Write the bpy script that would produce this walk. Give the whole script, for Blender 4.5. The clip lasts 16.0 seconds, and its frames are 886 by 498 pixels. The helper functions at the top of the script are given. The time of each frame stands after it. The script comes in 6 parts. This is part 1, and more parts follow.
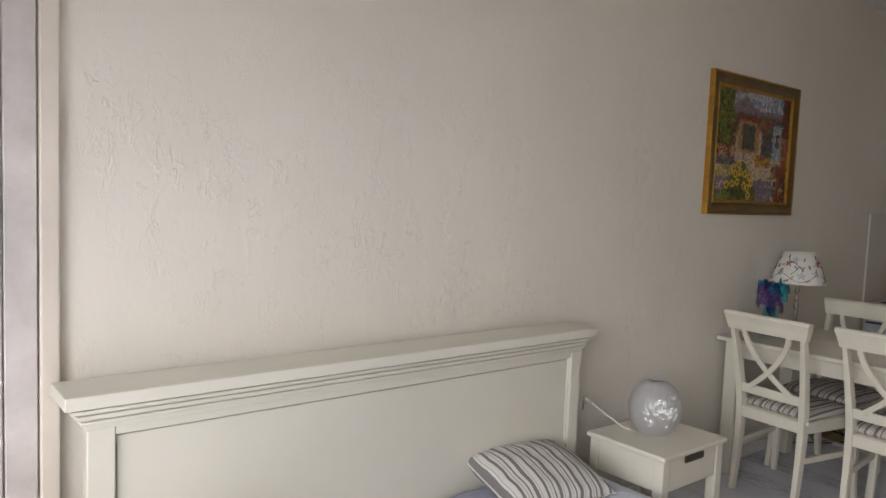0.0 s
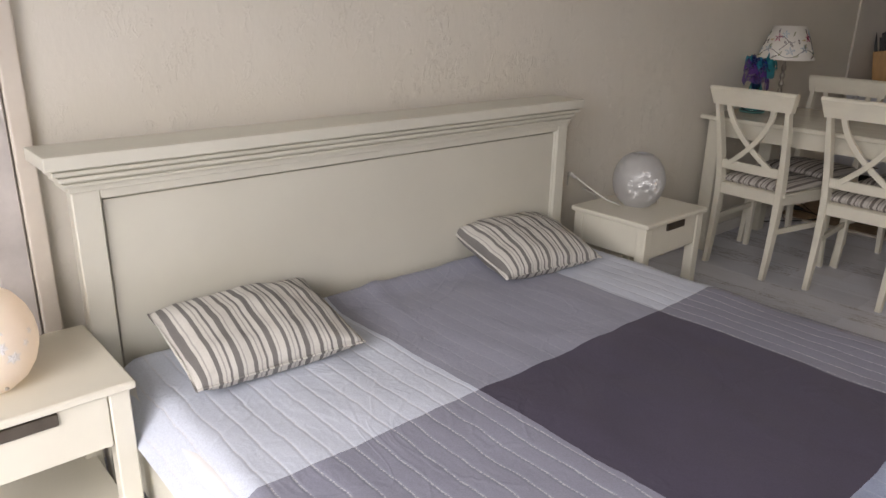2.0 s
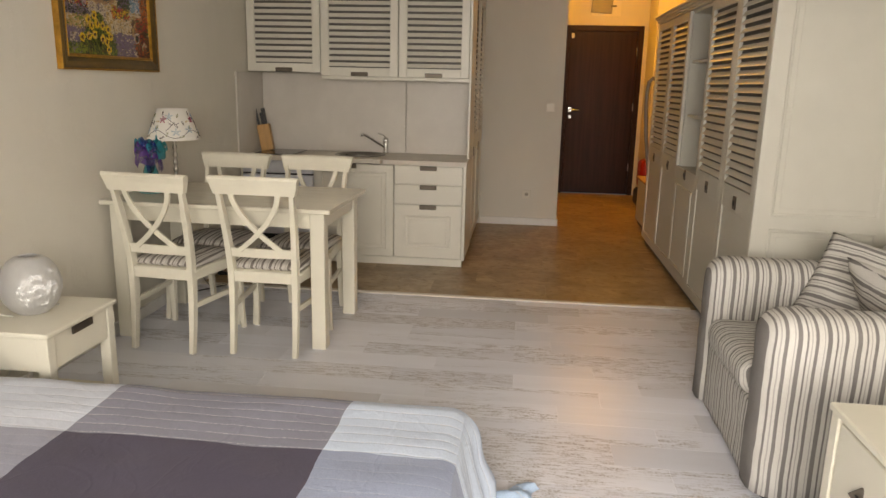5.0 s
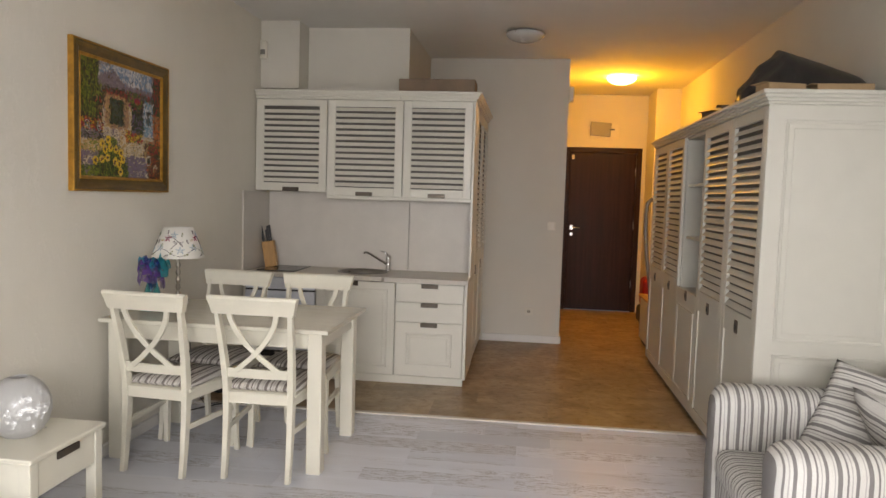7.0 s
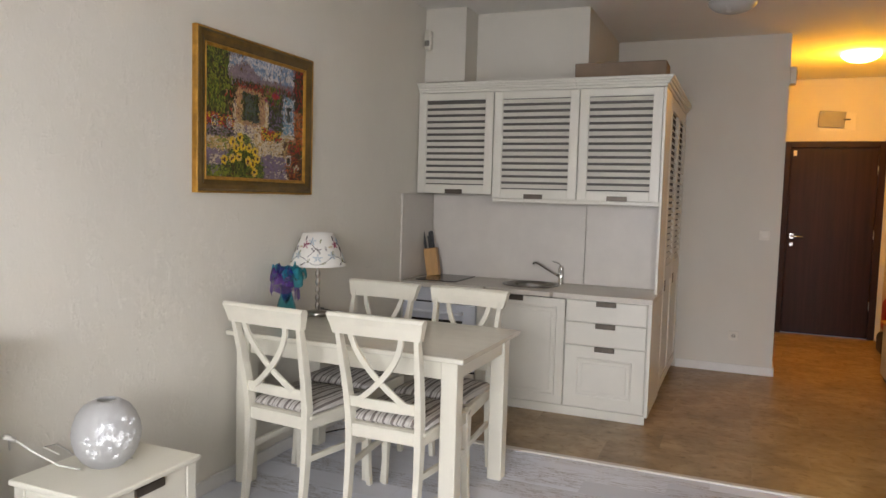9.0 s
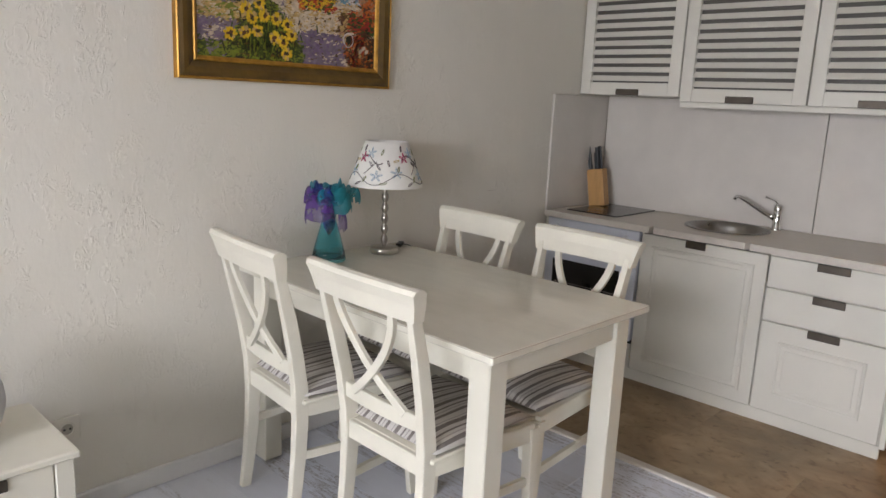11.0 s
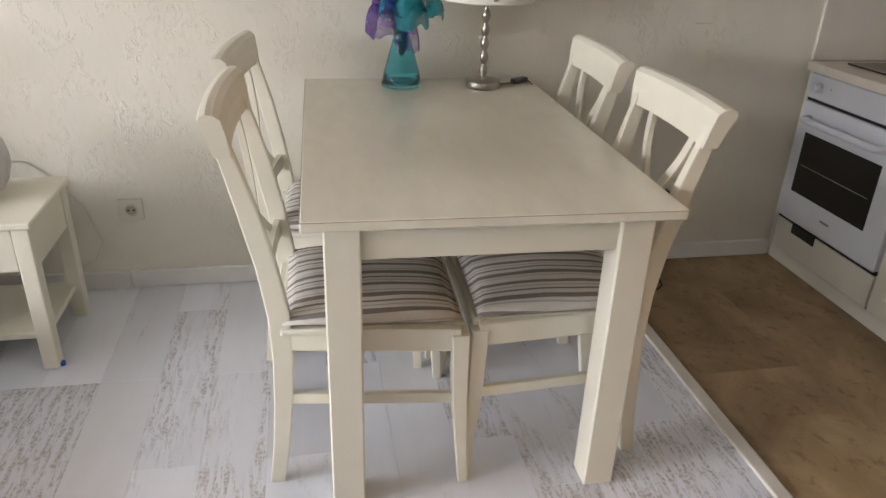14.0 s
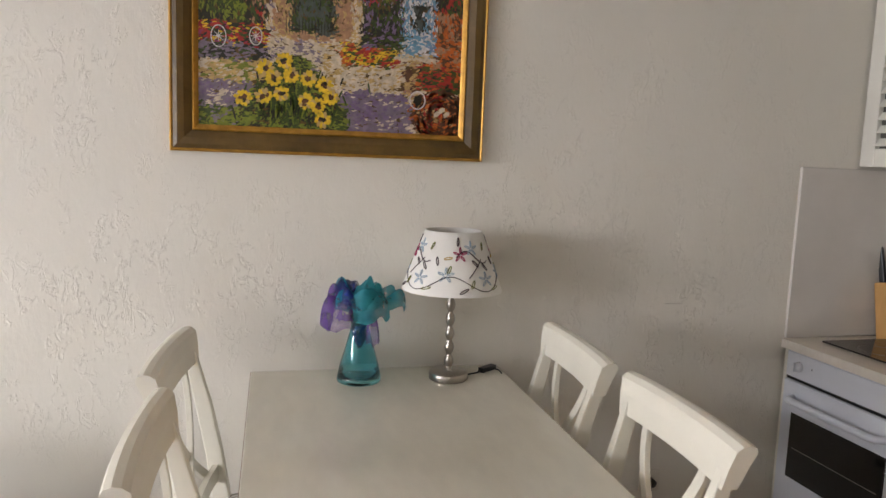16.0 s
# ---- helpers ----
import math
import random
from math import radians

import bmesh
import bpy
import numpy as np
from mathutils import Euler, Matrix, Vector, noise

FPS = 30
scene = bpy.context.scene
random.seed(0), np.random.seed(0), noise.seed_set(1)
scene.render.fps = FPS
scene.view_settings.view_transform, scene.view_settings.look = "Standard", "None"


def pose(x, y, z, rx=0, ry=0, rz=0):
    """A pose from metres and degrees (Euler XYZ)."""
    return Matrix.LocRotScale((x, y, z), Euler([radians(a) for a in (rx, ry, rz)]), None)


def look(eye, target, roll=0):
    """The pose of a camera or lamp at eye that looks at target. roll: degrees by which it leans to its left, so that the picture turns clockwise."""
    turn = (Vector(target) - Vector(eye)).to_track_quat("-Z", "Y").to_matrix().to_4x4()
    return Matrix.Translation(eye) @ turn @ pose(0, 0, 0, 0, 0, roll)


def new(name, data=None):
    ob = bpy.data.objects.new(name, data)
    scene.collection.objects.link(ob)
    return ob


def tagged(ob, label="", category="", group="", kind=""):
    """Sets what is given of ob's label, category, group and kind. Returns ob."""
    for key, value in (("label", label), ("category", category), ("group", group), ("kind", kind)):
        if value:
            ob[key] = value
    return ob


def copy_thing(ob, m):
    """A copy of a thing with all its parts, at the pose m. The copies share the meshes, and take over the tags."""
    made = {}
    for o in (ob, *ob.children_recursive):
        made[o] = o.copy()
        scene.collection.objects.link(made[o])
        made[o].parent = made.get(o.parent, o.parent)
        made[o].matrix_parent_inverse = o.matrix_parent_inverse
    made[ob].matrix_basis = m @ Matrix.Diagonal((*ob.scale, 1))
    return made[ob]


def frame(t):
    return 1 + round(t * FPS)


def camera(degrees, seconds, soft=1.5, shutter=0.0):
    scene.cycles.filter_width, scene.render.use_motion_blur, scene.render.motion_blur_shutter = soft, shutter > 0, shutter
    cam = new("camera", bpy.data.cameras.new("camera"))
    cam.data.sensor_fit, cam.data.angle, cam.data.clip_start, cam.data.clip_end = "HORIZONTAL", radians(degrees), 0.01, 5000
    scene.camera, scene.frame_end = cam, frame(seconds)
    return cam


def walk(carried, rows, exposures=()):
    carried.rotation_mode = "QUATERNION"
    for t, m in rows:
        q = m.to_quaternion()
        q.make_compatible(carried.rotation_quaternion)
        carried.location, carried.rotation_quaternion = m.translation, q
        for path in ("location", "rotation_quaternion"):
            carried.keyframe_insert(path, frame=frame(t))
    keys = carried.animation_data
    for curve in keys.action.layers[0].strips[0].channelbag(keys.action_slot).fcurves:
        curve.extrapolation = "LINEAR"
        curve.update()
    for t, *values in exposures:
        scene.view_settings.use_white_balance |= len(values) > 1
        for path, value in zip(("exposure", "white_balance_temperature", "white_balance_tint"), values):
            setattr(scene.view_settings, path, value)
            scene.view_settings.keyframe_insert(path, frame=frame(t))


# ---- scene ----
cam = camera(63.2, 16.0)
PATH = [
    (0, (-0.612, -0.395, 1.485), (0.639, 1.157, 1.328), 2.3),
    (0.5, (-0.62, -0.392, 1.414), (0.676, 1.098, 1.101), 2.3),
    (1, (-0.61, -0.403, 1.392), (0.647, 1.081, 0.927), 2.2),
    (1.5, (-0.621, -0.385, 1.36), (0.596, 1.097, 0.792), 1.7),
    (2, (-0.63, -0.342, 1.316), (0.625, 1.072, 0.664), 1.3),
    (2.5, (-0.595, -0.382, 1.31), (0.777, 0.884, 0.591), 0.8),
    (3, (-0.561, -0.462, 1.321), (0.989, 0.559, 0.575), 0.6),
    (3.5, (-0.513, -0.525, 1.34), (1.209, 0.18, 0.606), 1.1),
    (4, (-0.501, -0.534, 1.33), (1.326, -0.071, 0.661), 0.9),
    (4.5, (-0.502, -0.512, 1.379), (1.392, -0.222, 0.805), 1.1),
    (5, (-0.491, -0.506, 1.405), (1.447, -0.299, 0.955), 1.3),
    (5.2, (-0.493, -0.495, 1.414), (1.457, -0.306, 1.012), 1.4),
    (7.3, (-0.467, -0.534, 1.457), (1.513, -0.282, 1.33), 1.8),
    (7.5, (-0.455, -0.53, 1.458), (1.522, -0.255, 1.331), 1.8),
    (8, (-0.321, -0.531, 1.459), (1.634, -0.131, 1.324), 1.8),
    (8.5, (-0.043, -0.569, 1.483), (1.858, 0.036, 1.341), 1.9),
    (8.7, (0.066, -0.588, 1.465), (1.943, 0.089, 1.327), 1.7),
    (11, (1.653, -0.633, 1.396), (3.078, 0.71, 0.99), 2.6),
    (11.5, (2.014, -0.655, 1.332), (3.26, 0.804, 0.767), 3.7),
    (12, (2.304, -0.639, 1.297), (3.363, 0.892, 0.564), 3.9),
    (12.5, (2.597, -0.592, 1.28), (3.446, 1.013, 0.442), 3.4),
    (13, (2.8, -0.639, 1.264), (3.431, 1.034, 0.368), 3.2),
    (13.5, (2.963, -0.77, 1.27), (3.406, 0.947, 0.346), 2.9),
    (14, (3.026, -0.816, 1.306), (3.378, 0.957, 0.45), 2.1),
    (14.5, (3.057, -0.832, 1.351), (3.397, 1.015, 0.664), 1.6),
    (15, (3.079, -0.821, 1.383), (3.435, 1.071, 0.842), 1.8),
    (15.5, (3.073, -0.735, 1.405), (3.473, 1.183, 1.003), 2.1),
    (16, (3.042, -0.522, 1.435), (3.54, 1.399, 1.185), 2.2),
]
EXPOSURES = [(0.0, -0.84, 6900, 20), (1.0, -0.88, 7250, 21), (2.0, -1.04, 7250, 22), (2.5, -0.95, 7450, 21), (3.5, -0.42, 7850, 19), (4.5, -0.20, 8150, 18), (5.2, -0.20, 8250, 17), (7.3, -0.06, 7050, 18),
             (8.5, 0.04, 6850, 18), (11.0, 0.15, 6550, 19), (12.5, 0.32, 6750, 18), (13.5, 0.42, 6750, 18), (14.5, 0.46, 6950, 19), (16.0, 0.42, 6750, 20)]
walk(cam, [(t, look(eye, target, roll)) for t, eye, target, roll in PATH], EXPOSURES)

# ---- world and light ----
world = bpy.data.worlds.new("sky")
scene.world = world
world.use_nodes = True
wn = world.node_tree.nodes
sky = wn.new("ShaderNodeTexSky")
sky.sky_type, sky.sun_disc, sky.sun_elevation, sky.sun_rotation = "NISHITA", False, radians(40), radians(200)
wn["Background"].inputs["Strength"].default_value = 0.1
world.node_tree.links.new(sky.outputs[0], wn["Background"].inputs["Color"])


def lamp(name, kind, energy, color, m, size=0.1, size_y=None):
    data = bpy.data.lights.new(name, kind)
    data.energy, data.color = energy, color
    if kind == "AREA":
        data.shape, data.size, data.size_y = "RECTANGLE", size, size_y or size
        data.spread = radians(140)
    else:
        data.shadow_soft_size = size
    ob = new(name, data)
    ob.matrix_world = m
    return ob


# daylight in the opening of the balcony window, and the lit lamps of the place
lamp("window_daylight", "AREA", 228, (0.86, 0.94, 1.0), look((-2.25, -0.6, 1.60), (-1.25, -0.6, 0.34)), 2.5, 1.4)
lamp("hall_lamp_light", "POINT", 38, (1.0, 0.45, 0.01), pose(7.78, -1.49, 2.58), 0.1)
lamp("bedside_lamp_light", "POINT", 0.9, (1.0, 0.90, 0.76), pose(-0.44, 1.38, 0.61), 0.09)


# ---- materials ----
def nodes_of(name):
    m = bpy.data.materials.new(name)
    m.use_nodes = True
    return m, m.node_tree.nodes, m.node_tree.links, m.node_tree.nodes["Principled BSDF"]


def noise_node(nt, scale, detail=4.0, rough=0.6, coord=None, distort=0.0):
    n = nt.nodes.new("ShaderNodeTexNoise")
    n.inputs["Scale"].default_value, n.inputs["Detail"].default_value = scale, detail
    n.inputs["Roughness"].default_value, n.inputs["Distortion"].default_value = rough, distort
    if coord:
        nt.links.new(coord, n.inputs["Vector"])
    return n


def coords(nt, stretch=(1, 1, 1), which="Object"):
    c = nt.nodes.new("ShaderNodeTexCoord")
    mp = nt.nodes.new("ShaderNodeMapping")
    mp.inputs["Scale"].default_value = stretch
    nt.links.new(c.outputs[which], mp.inputs["Vector"])
    return mp.outputs["Vector"]


def ramp(nt, fac, stops, constant=False):
    r = nt.nodes.new("ShaderNodeValToRGB")
    r.color_ramp.interpolation = "CONSTANT" if constant else "LINEAR"
    els = r.color_ramp.elements
    while len(els) < len(stops):
        els.new(0.5)
    for e, (p, c) in zip(els, stops):
        e.position = p
        e.color = (*c, 1) if len(c) == 3 else c
    nt.links.new(fac, r.inputs["Fac"])
    return r.outputs["Color"]


def maths(nt, op, a, b=None, clamp=False):
    n = nt.nodes.new("ShaderNodeMath")
    n.operation, n.use_clamp = op, clamp
    for i, v in enumerate((a, b)):
        if v is None:
            continue
        if isinstance(v, (int, float)):
            n.inputs[i].default_value = v
        else:
            nt.links.new(v, n.inputs[i])
    return n.outputs[0]


def blend(nt, fac, a, b, mode="MIX"):
    n = nt.nodes.new("ShaderNodeMix")
    n.data_type, n.blend_type = "RGBA", mode
    for key, v in (("Factor", fac), ("A", a), ("B", b)):
        sock = [s for s in n.inputs if s.name == key and (s.type == "RGBA" or (key == "Factor" and s.type == "VALUE"))][0]
        if isinstance(v, (int, float)):
            sock.default_value = v
        elif isinstance(v, tuple):
            sock.default_value = (*v, 1)
        else:
            nt.links.new(v, sock)
    return [s for s in n.outputs if s.type == "RGBA"][0]


def bump(nt, bsdf, height, strength, distance=0.01):
    b = nt.nodes.new("ShaderNodeBump")
    b.inputs["Strength"].default_value, b.inputs["Distance"].default_value = strength, distance
    nt.links.new(height, b.inputs["Height"])
    nt.links.new(b.outputs["Normal"], bsdf.inputs["Normal"])


def surface(name, color, rough=0.5, vary=0.08, scale=6.0, grain=80.0, relief=0.1, metal=0.0, stretch=(1, 1, 1), wear=None):
    """A plain surface with soft blotches, fine grain and, with wear, a few rubbed places in that colour."""
    m, n, l, b = nodes_of(name)
    nt = m.node_tree
    v = coords(nt, stretch)
    big, fine = noise_node(nt, scale, 5, 0.6, v), noise_node(nt, grain, 3, 0.6, v)
    dark, light = tuple(c * (1 - vary) for c in color), tuple(min(1, c * (1 + vary)) for c in color)
    col = ramp(nt, big.outputs["Fac"], [(0.3, dark), (0.7, light)])
    if wear:
        col = blend(nt, ramp(nt, noise_node(nt, scale * 3, 6, 0.75, v).outputs["Fac"], [(0.68, (0, 0, 0)), (0.78, (0.6, 0.6, 0.6))]), col, wear)
    l.new(col, b.inputs["Base Color"])
    b.inputs["Metallic"].default_value = metal
    l.new(ramp(nt, big.outputs["Fac"], [(0.3, (rough * 0.88,) * 3), (0.7, (min(1, rough * 1.12),) * 3)]), b.inputs["Roughness"])
    if relief:
        bump(nt, b, fine.outputs["Fac"], relief, 0.002)
    return m


def plaster(name, color, worms):
    """White plaster with trowel marks: short raised crests, in places thick and in places smooth."""
    m, n, l, b = nodes_of(name)
    nt = m.node_tree
    v = coords(nt, (1.25, 1.0, 0.72))
    cloud = noise_node(nt, 1.3, 4, 0.6, v)
    l.new(ramp(nt, cloud.outputs["Fac"], [(0.3, tuple(c * 0.94 for c in color)), (0.7, color)]), b.inputs["Base Color"])
    b.inputs["Roughness"].default_value = 0.85
    swirl = noise_node(nt, 30, 5, 0.62, v, 0.9)
    crest = ramp(nt, swirl.outputs["Fac"], [(0.50, (0, 0, 0)), (0.525, (1, 1, 1)), (0.56, (0.55,) * 3), (0.62, (0, 0, 0))])
    chips = ramp(nt, noise_node(nt, 11, 4, 0.65, v, 0.4).outputs["Fac"], [(0.48, (0, 0, 0)), (0.56, (1, 1, 1))])
    crest = maths(nt, "MULTIPLY", crest, chips)
    where = ramp(nt, noise_node(nt, 2.3, 4, 0.6, v).outputs["Fac"], [(0.42, (0.10,) * 3), (0.58, (1, 1, 1))])
    fine = noise_node(nt, 60, 4, 0.6, v)
    h = maths(nt, "MULTIPLY", crest, where)
    h = maths(nt, "ADD", h, maths(nt, "MULTIPLY", fine.outputs["Fac"], 0.35))
    h = maths(nt, "ADD", h, maths(nt, "MULTIPLY", noise_node(nt, 5, 3, 0.5, v).outputs["Fac"], 1.2))
    bump(nt, b, h, worms, 0.004)
    return m


def whitewashed(name):
    """Grey-white limed planks with patches of dark open grain; each plank differs."""
    m, n, l, b = nodes_of(name)
    nt = m.node_tree
    info = n.new("ShaderNodeObjectInfo")
    tc = n.new("ShaderNodeTexCoord")
    off = n.new("ShaderNodeCombineXYZ")
    l.new(maths(nt, "MULTIPLY", info.outputs["Random"], 37.0), off.inputs[0])
    l.new(maths(nt, "MULTIPLY", info.outputs["Random"], 91.0), off.inputs[1])
    add = n.new("ShaderNodeVectorMath")
    l.new(tc.outputs["Object"], add.inputs[0])
    l.new(off.outputs[0], add.inputs[1])
    mp = n.new("ShaderNodeMapping")
    mp.inputs["Scale"].default_value = (1, 0.15, 1)
    l.new(add.outputs[0], mp.inputs["Vector"])
    v = mp.outputs["Vector"]
    streak = noise_node(nt, 75, 5, 0.65, v, 0.5)
    cross = noise_node(nt, 90, 3, 0.6, add.outputs[0])
    patch = noise_node(nt, 5.5, 3, 0.55, v, 0.8)
    tone = ramp(nt, info.outputs["Random"], [(0.0, (0.61, 0.625, 0.68)), (0.3, (0.71, 0.73, 0.80)), (0.6, (0.79, 0.81, 0.88)), (1.0, (0.66, 0.665, 0.71))])
    soft = blend(nt, 0.5, tone, ramp(nt, noise_node(nt, 9, 4, 0.6, v).outputs["Fac"], [(0.3, (0.84, 0.83, 0.82)), (0.7, (1.0, 1.0, 1.0))]), "MULTIPLY")
    grain = maths(nt, "MULTIPLY", ramp(nt, streak.outputs["Fac"], [(0.47, (0, 0, 0)), (0.55, (1, 1, 1))]), ramp(nt, cross.outputs["Fac"], [(0.42, (0.25,) * 3), (0.58, (1, 1, 1))]))
    own = maths(nt, "MULTIPLY", maths(nt, "SUBTRACT", maths(nt, "FRACT", maths(nt, "MULTIPLY", info.outputs["Random"], 7.31)), 0.60), 0.34)
    where = ramp(nt, maths(nt, "ADD", patch.outputs["Fac"], own), [(0.46, (0.02,) * 3), (0.56, (1, 1, 1))])
    k = maths(nt, "MULTIPLY", grain, where)
    l.new(blend(nt, maths(nt, "MULTIPLY", k, 0.68), soft, (0.26, 0.22, 0.19)), b.inputs["Base Color"])
    l.new(ramp(nt, k, [(0, (0.33,) * 3), (1, (0.6,) * 3)]), b.inputs["Roughness"])
    bump(nt, b, maths(nt, "MULTIPLY", k, -1.0), 0.25, 0.002)
    return m


def brown_stone(name):
    m, n, l, b = nodes_of(name)
    nt = m.node_tree
    info = n.new("ShaderNodeObjectInfo")
    tc = n.new("ShaderNodeTexCoord")
    off = n.new("ShaderNodeCombineXYZ")
    for i, k in ((0, 53.0), (1, 29.0)):
        l.new(maths(nt, "MULTIPLY", info.outputs["Random"], k), off.inputs[i])
    add = n.new("ShaderNodeVectorMath")
    l.new(tc.outputs["Object"], add.inputs[0])
    l.new(off.outputs[0], add.inputs[1])
    mp = n.new("ShaderNodeMapping")
    mp.inputs["Scale"].default_value = (1, 0.8, 1)
    l.new(add.outputs[0], mp.inputs["Vector"])
    v = mp.outputs["Vector"]
    a, c = noise_node(nt, 4, 6, 0.6, v, 0.6), noise_node(nt, 21, 5, 0.65, v, 0.4)
    col = ramp(nt, a.outputs["Fac"], [(0.3, (0.20, 0.13, 0.062)), (0.5, (0.31, 0.205, 0.105)), (0.7, (0.45, 0.315, 0.175))])
    col = blend(nt, ramp(nt, c.outputs["Fac"], [(0.56, (0, 0, 0)), (0.66, (0.6,) * 3)]), col, (0.15, 0.088, 0.042))
    col = blend(nt, 0.35, col, ramp(nt, info.outputs["Random"], [(0, (0.75, 0.72, 0.7)), (1, (1, 1, 1))]), "MULTIPLY")
    l.new(col, b.inputs["Base Color"])
    l.new(ramp(nt, c.outputs["Fac"], [(0.3, (0.3,) * 3), (0.7, (0.48,) * 3)]), b.inputs["Roughness"])
    bump(nt, b, c.outputs["Fac"], 0.12, 0.002)
    return m


def striped(name, axis, period, wavy=0.004, light=(0.64, 0.62, 0.58), dark=(0.22, 0.205, 0.195)):
    """Off-white ticking with grey stripes of uneven width across the given axis."""
    m, n, l, b = nodes_of(name)
    nt = m.node_tree
    tc = n.new("ShaderNodeTexCoord")
    sep = n.new("ShaderNodeSeparateXYZ")
    l.new(tc.outputs["Object"], sep.inputs[0])
    wob = maths(nt, "MULTIPLY", maths(nt, "SUBTRACT", noise_node(nt, 9, 2, 0.5, tc.outputs["Object"]).outputs["Fac"], 0.5), wavy * 4)
    t = maths(nt, "FRACT", maths(nt, "ADD", maths(nt, "DIVIDE", maths(nt, "ADD", sep.outputs[axis], wob), period), 20.0))
    mid = tuple((a + c) / 2 for a, c in zip(light, dark))
    col = ramp(nt, t, [(0.0, light), (0.09, dark), (0.21, light), (0.30, mid), (0.34, light), (0.43, dark), (0.50, light), (0.64, dark), (0.80, light), (0.87, mid), (0.91, light)], True)
    weave = noise_node(nt, 420, 2, 0.5, tc.outputs["Object"])
    soil = noise_node(nt, 5, 4, 0.6, tc.outputs["Object"])
    col = blend(nt, 0.5, col, ramp(nt, weave.outputs["Fac"], [(0.35, (0.72,) * 3), (0.65, (1, 1, 1))]), "MULTIPLY")
    col = blend(nt, 0.5, col, ramp(nt, soil.outputs["Fac"], [(0.3, (0.85, 0.83, 0.8)), (0.6, (1, 1, 1))]), "MULTIPLY")
    l.new(col, b.inputs["Base Color"])
    b.inputs["Roughness"].default_value = 0.9
    bump(nt, b, maths(nt, "ADD", weave.outputs["Fac"], maths(nt, "MULTIPLY", noise_node(nt, 14, 3, 0.5, tc.outputs["Object"]).outputs["Fac"], 3.0)), 0.25, 0.004)
    return m


def patchwork(name):
    """Bedspread sewn of nine fields, white, grey and dark, with puckered seams running from head to foot."""
    m, n, l, b = nodes_of(name)
    nt = m.node_tree
    tc = n.new("ShaderNodeTexCoord")
    sep = n.new("ShaderNodeSeparateXYZ")
    l.new(tc.outputs["Object"], sep.inputs[0])
    w = maths(nt, "MULTIPLY", maths(nt, "SUBTRACT", noise_node(nt, 5, 3, 0.5, tc.outputs["Object"]).outputs["Fac"], 0.5), 0.035)
    x, y = maths(nt, "ADD", sep.outputs[0], w), maths(nt, "ADD", sep.outputs[1], w)
    c2, c3 = maths(nt, "GREATER_THAN", x, 0.511), maths(nt, "GREATER_THAN", x, 1.319)
    r2, r3 = maths(nt, "LESS_THAN", y, 0.795), maths(nt, "LESS_THAN", y, 0.015)
    white, pale = (0.60, 0.645, 0.73), (0.42, 0.56, 0.74)

    def row(a, c, d):
        return blend(nt, c3, blend(nt, c2, a, c), d)

    col = blend(nt, r2, row(white, (0.30, 0.308, 0.375), white), row((0.265, 0.27, 0.335), (0.058, 0.048, 0.080), (0.235, 0.235, 0.295)))
    # foot-row whites carry a blue tint for the cool daylight there
    col = blend(nt, r3, col, row((0.58, 0.64, 0.74), (0.285, 0.33, 0.445), (0.54, 0.63, 0.76)))
    hang = maths(nt, "MULTIPLY", maths(nt, "LESS_THAN", sep.outputs[2], 0.366), maths(nt, "GREATER_THAN", sep.outputs[0], 1.676))
    col = blend(nt, hang, col, pale)
    plain = maths(nt, "MULTIPLY", maths(nt, "MULTIPLY", c2, maths(nt, "SUBTRACT", 1.0, c3)), maths(nt, "MULTIPLY", r2, maths(nt, "SUBTRACT", 1.0, r3)))
    middle = maths(nt, "MULTIPLY", c2, maths(nt, "SUBTRACT", 1.0, c3))
    sew = maths(nt, "MULTIPLY", maths(nt, "SUBTRACT", 1.0, plain), maths(nt, "SUBTRACT", 1.0, maths(nt, "MULTIPLY", middle, 0.75)))
    w2 = maths(nt, "MULTIPLY", maths(nt, "SUBTRACT", noise_node(nt, 11, 2, 0.5, tc.outputs["Object"]).outputs["Fac"], 0.5), 0.018)
    f = maths(nt, "ABSOLUTE", maths(nt, "SUBTRACT", maths(nt, "FRACT", maths(nt, "ADD", maths(nt, "DIVIDE", maths(nt, "ADD", sep.outputs[0], w2), 0.052), 20.0)), 0.5))
    line = ramp(nt, f, [(0.0, (1, 1, 1)), (0.035, (0.8,) * 3), (0.06, (0, 0, 0))])
    dots = ramp(nt, noise_node(nt, 190, 2, 0.5, tc.outputs["Object"]).outputs["Fac"], [(0.45, (0.1,) * 3), (0.55, (0.75,) * 3)])
    col = blend(nt, maths(nt, "MULTIPLY", maths(nt, "MULTIPLY", line, sew), dots), col, (0.62, 0.62, 0.65))
    heather = noise_node(nt, 260, 3, 0.6, tc.outputs["Object"])
    col = blend(nt, 0.5, col, ramp(nt, heather.outputs["Fac"], [(0.35, (0.72,) * 3), (0.65, (1, 1, 1))]), "MULTIPLY")
    l.new(col, b.inputs["Base Color"])
    b.inputs["Roughness"].default_value = 0.95
    b.inputs["Sheen Weight"].default_value = 0.07
    crease = noise_node(nt, 3.2, 3, 0.5, tc.outputs["Object"], 1.4)
    fold = ramp(nt, crease.outputs["Fac"], [(0.46, (0, 0, 0)), (0.50, (1, 1, 1)), (0.54, (0, 0, 0))])
    pucker = ramp(nt, f, [(0.0, (0, 0, 0)), (0.12, (0.8,) * 3), (0.5, (1, 1, 1))])
    h = maths(nt, "ADD", maths(nt, "MULTIPLY", maths(nt, "MULTIPLY", pucker, sew), 1.0), maths(nt, "MULTIPLY", noise_node(nt, 16, 4, 0.6, tc.outputs["Object"], 0.6).outputs["Fac"], 1.6))
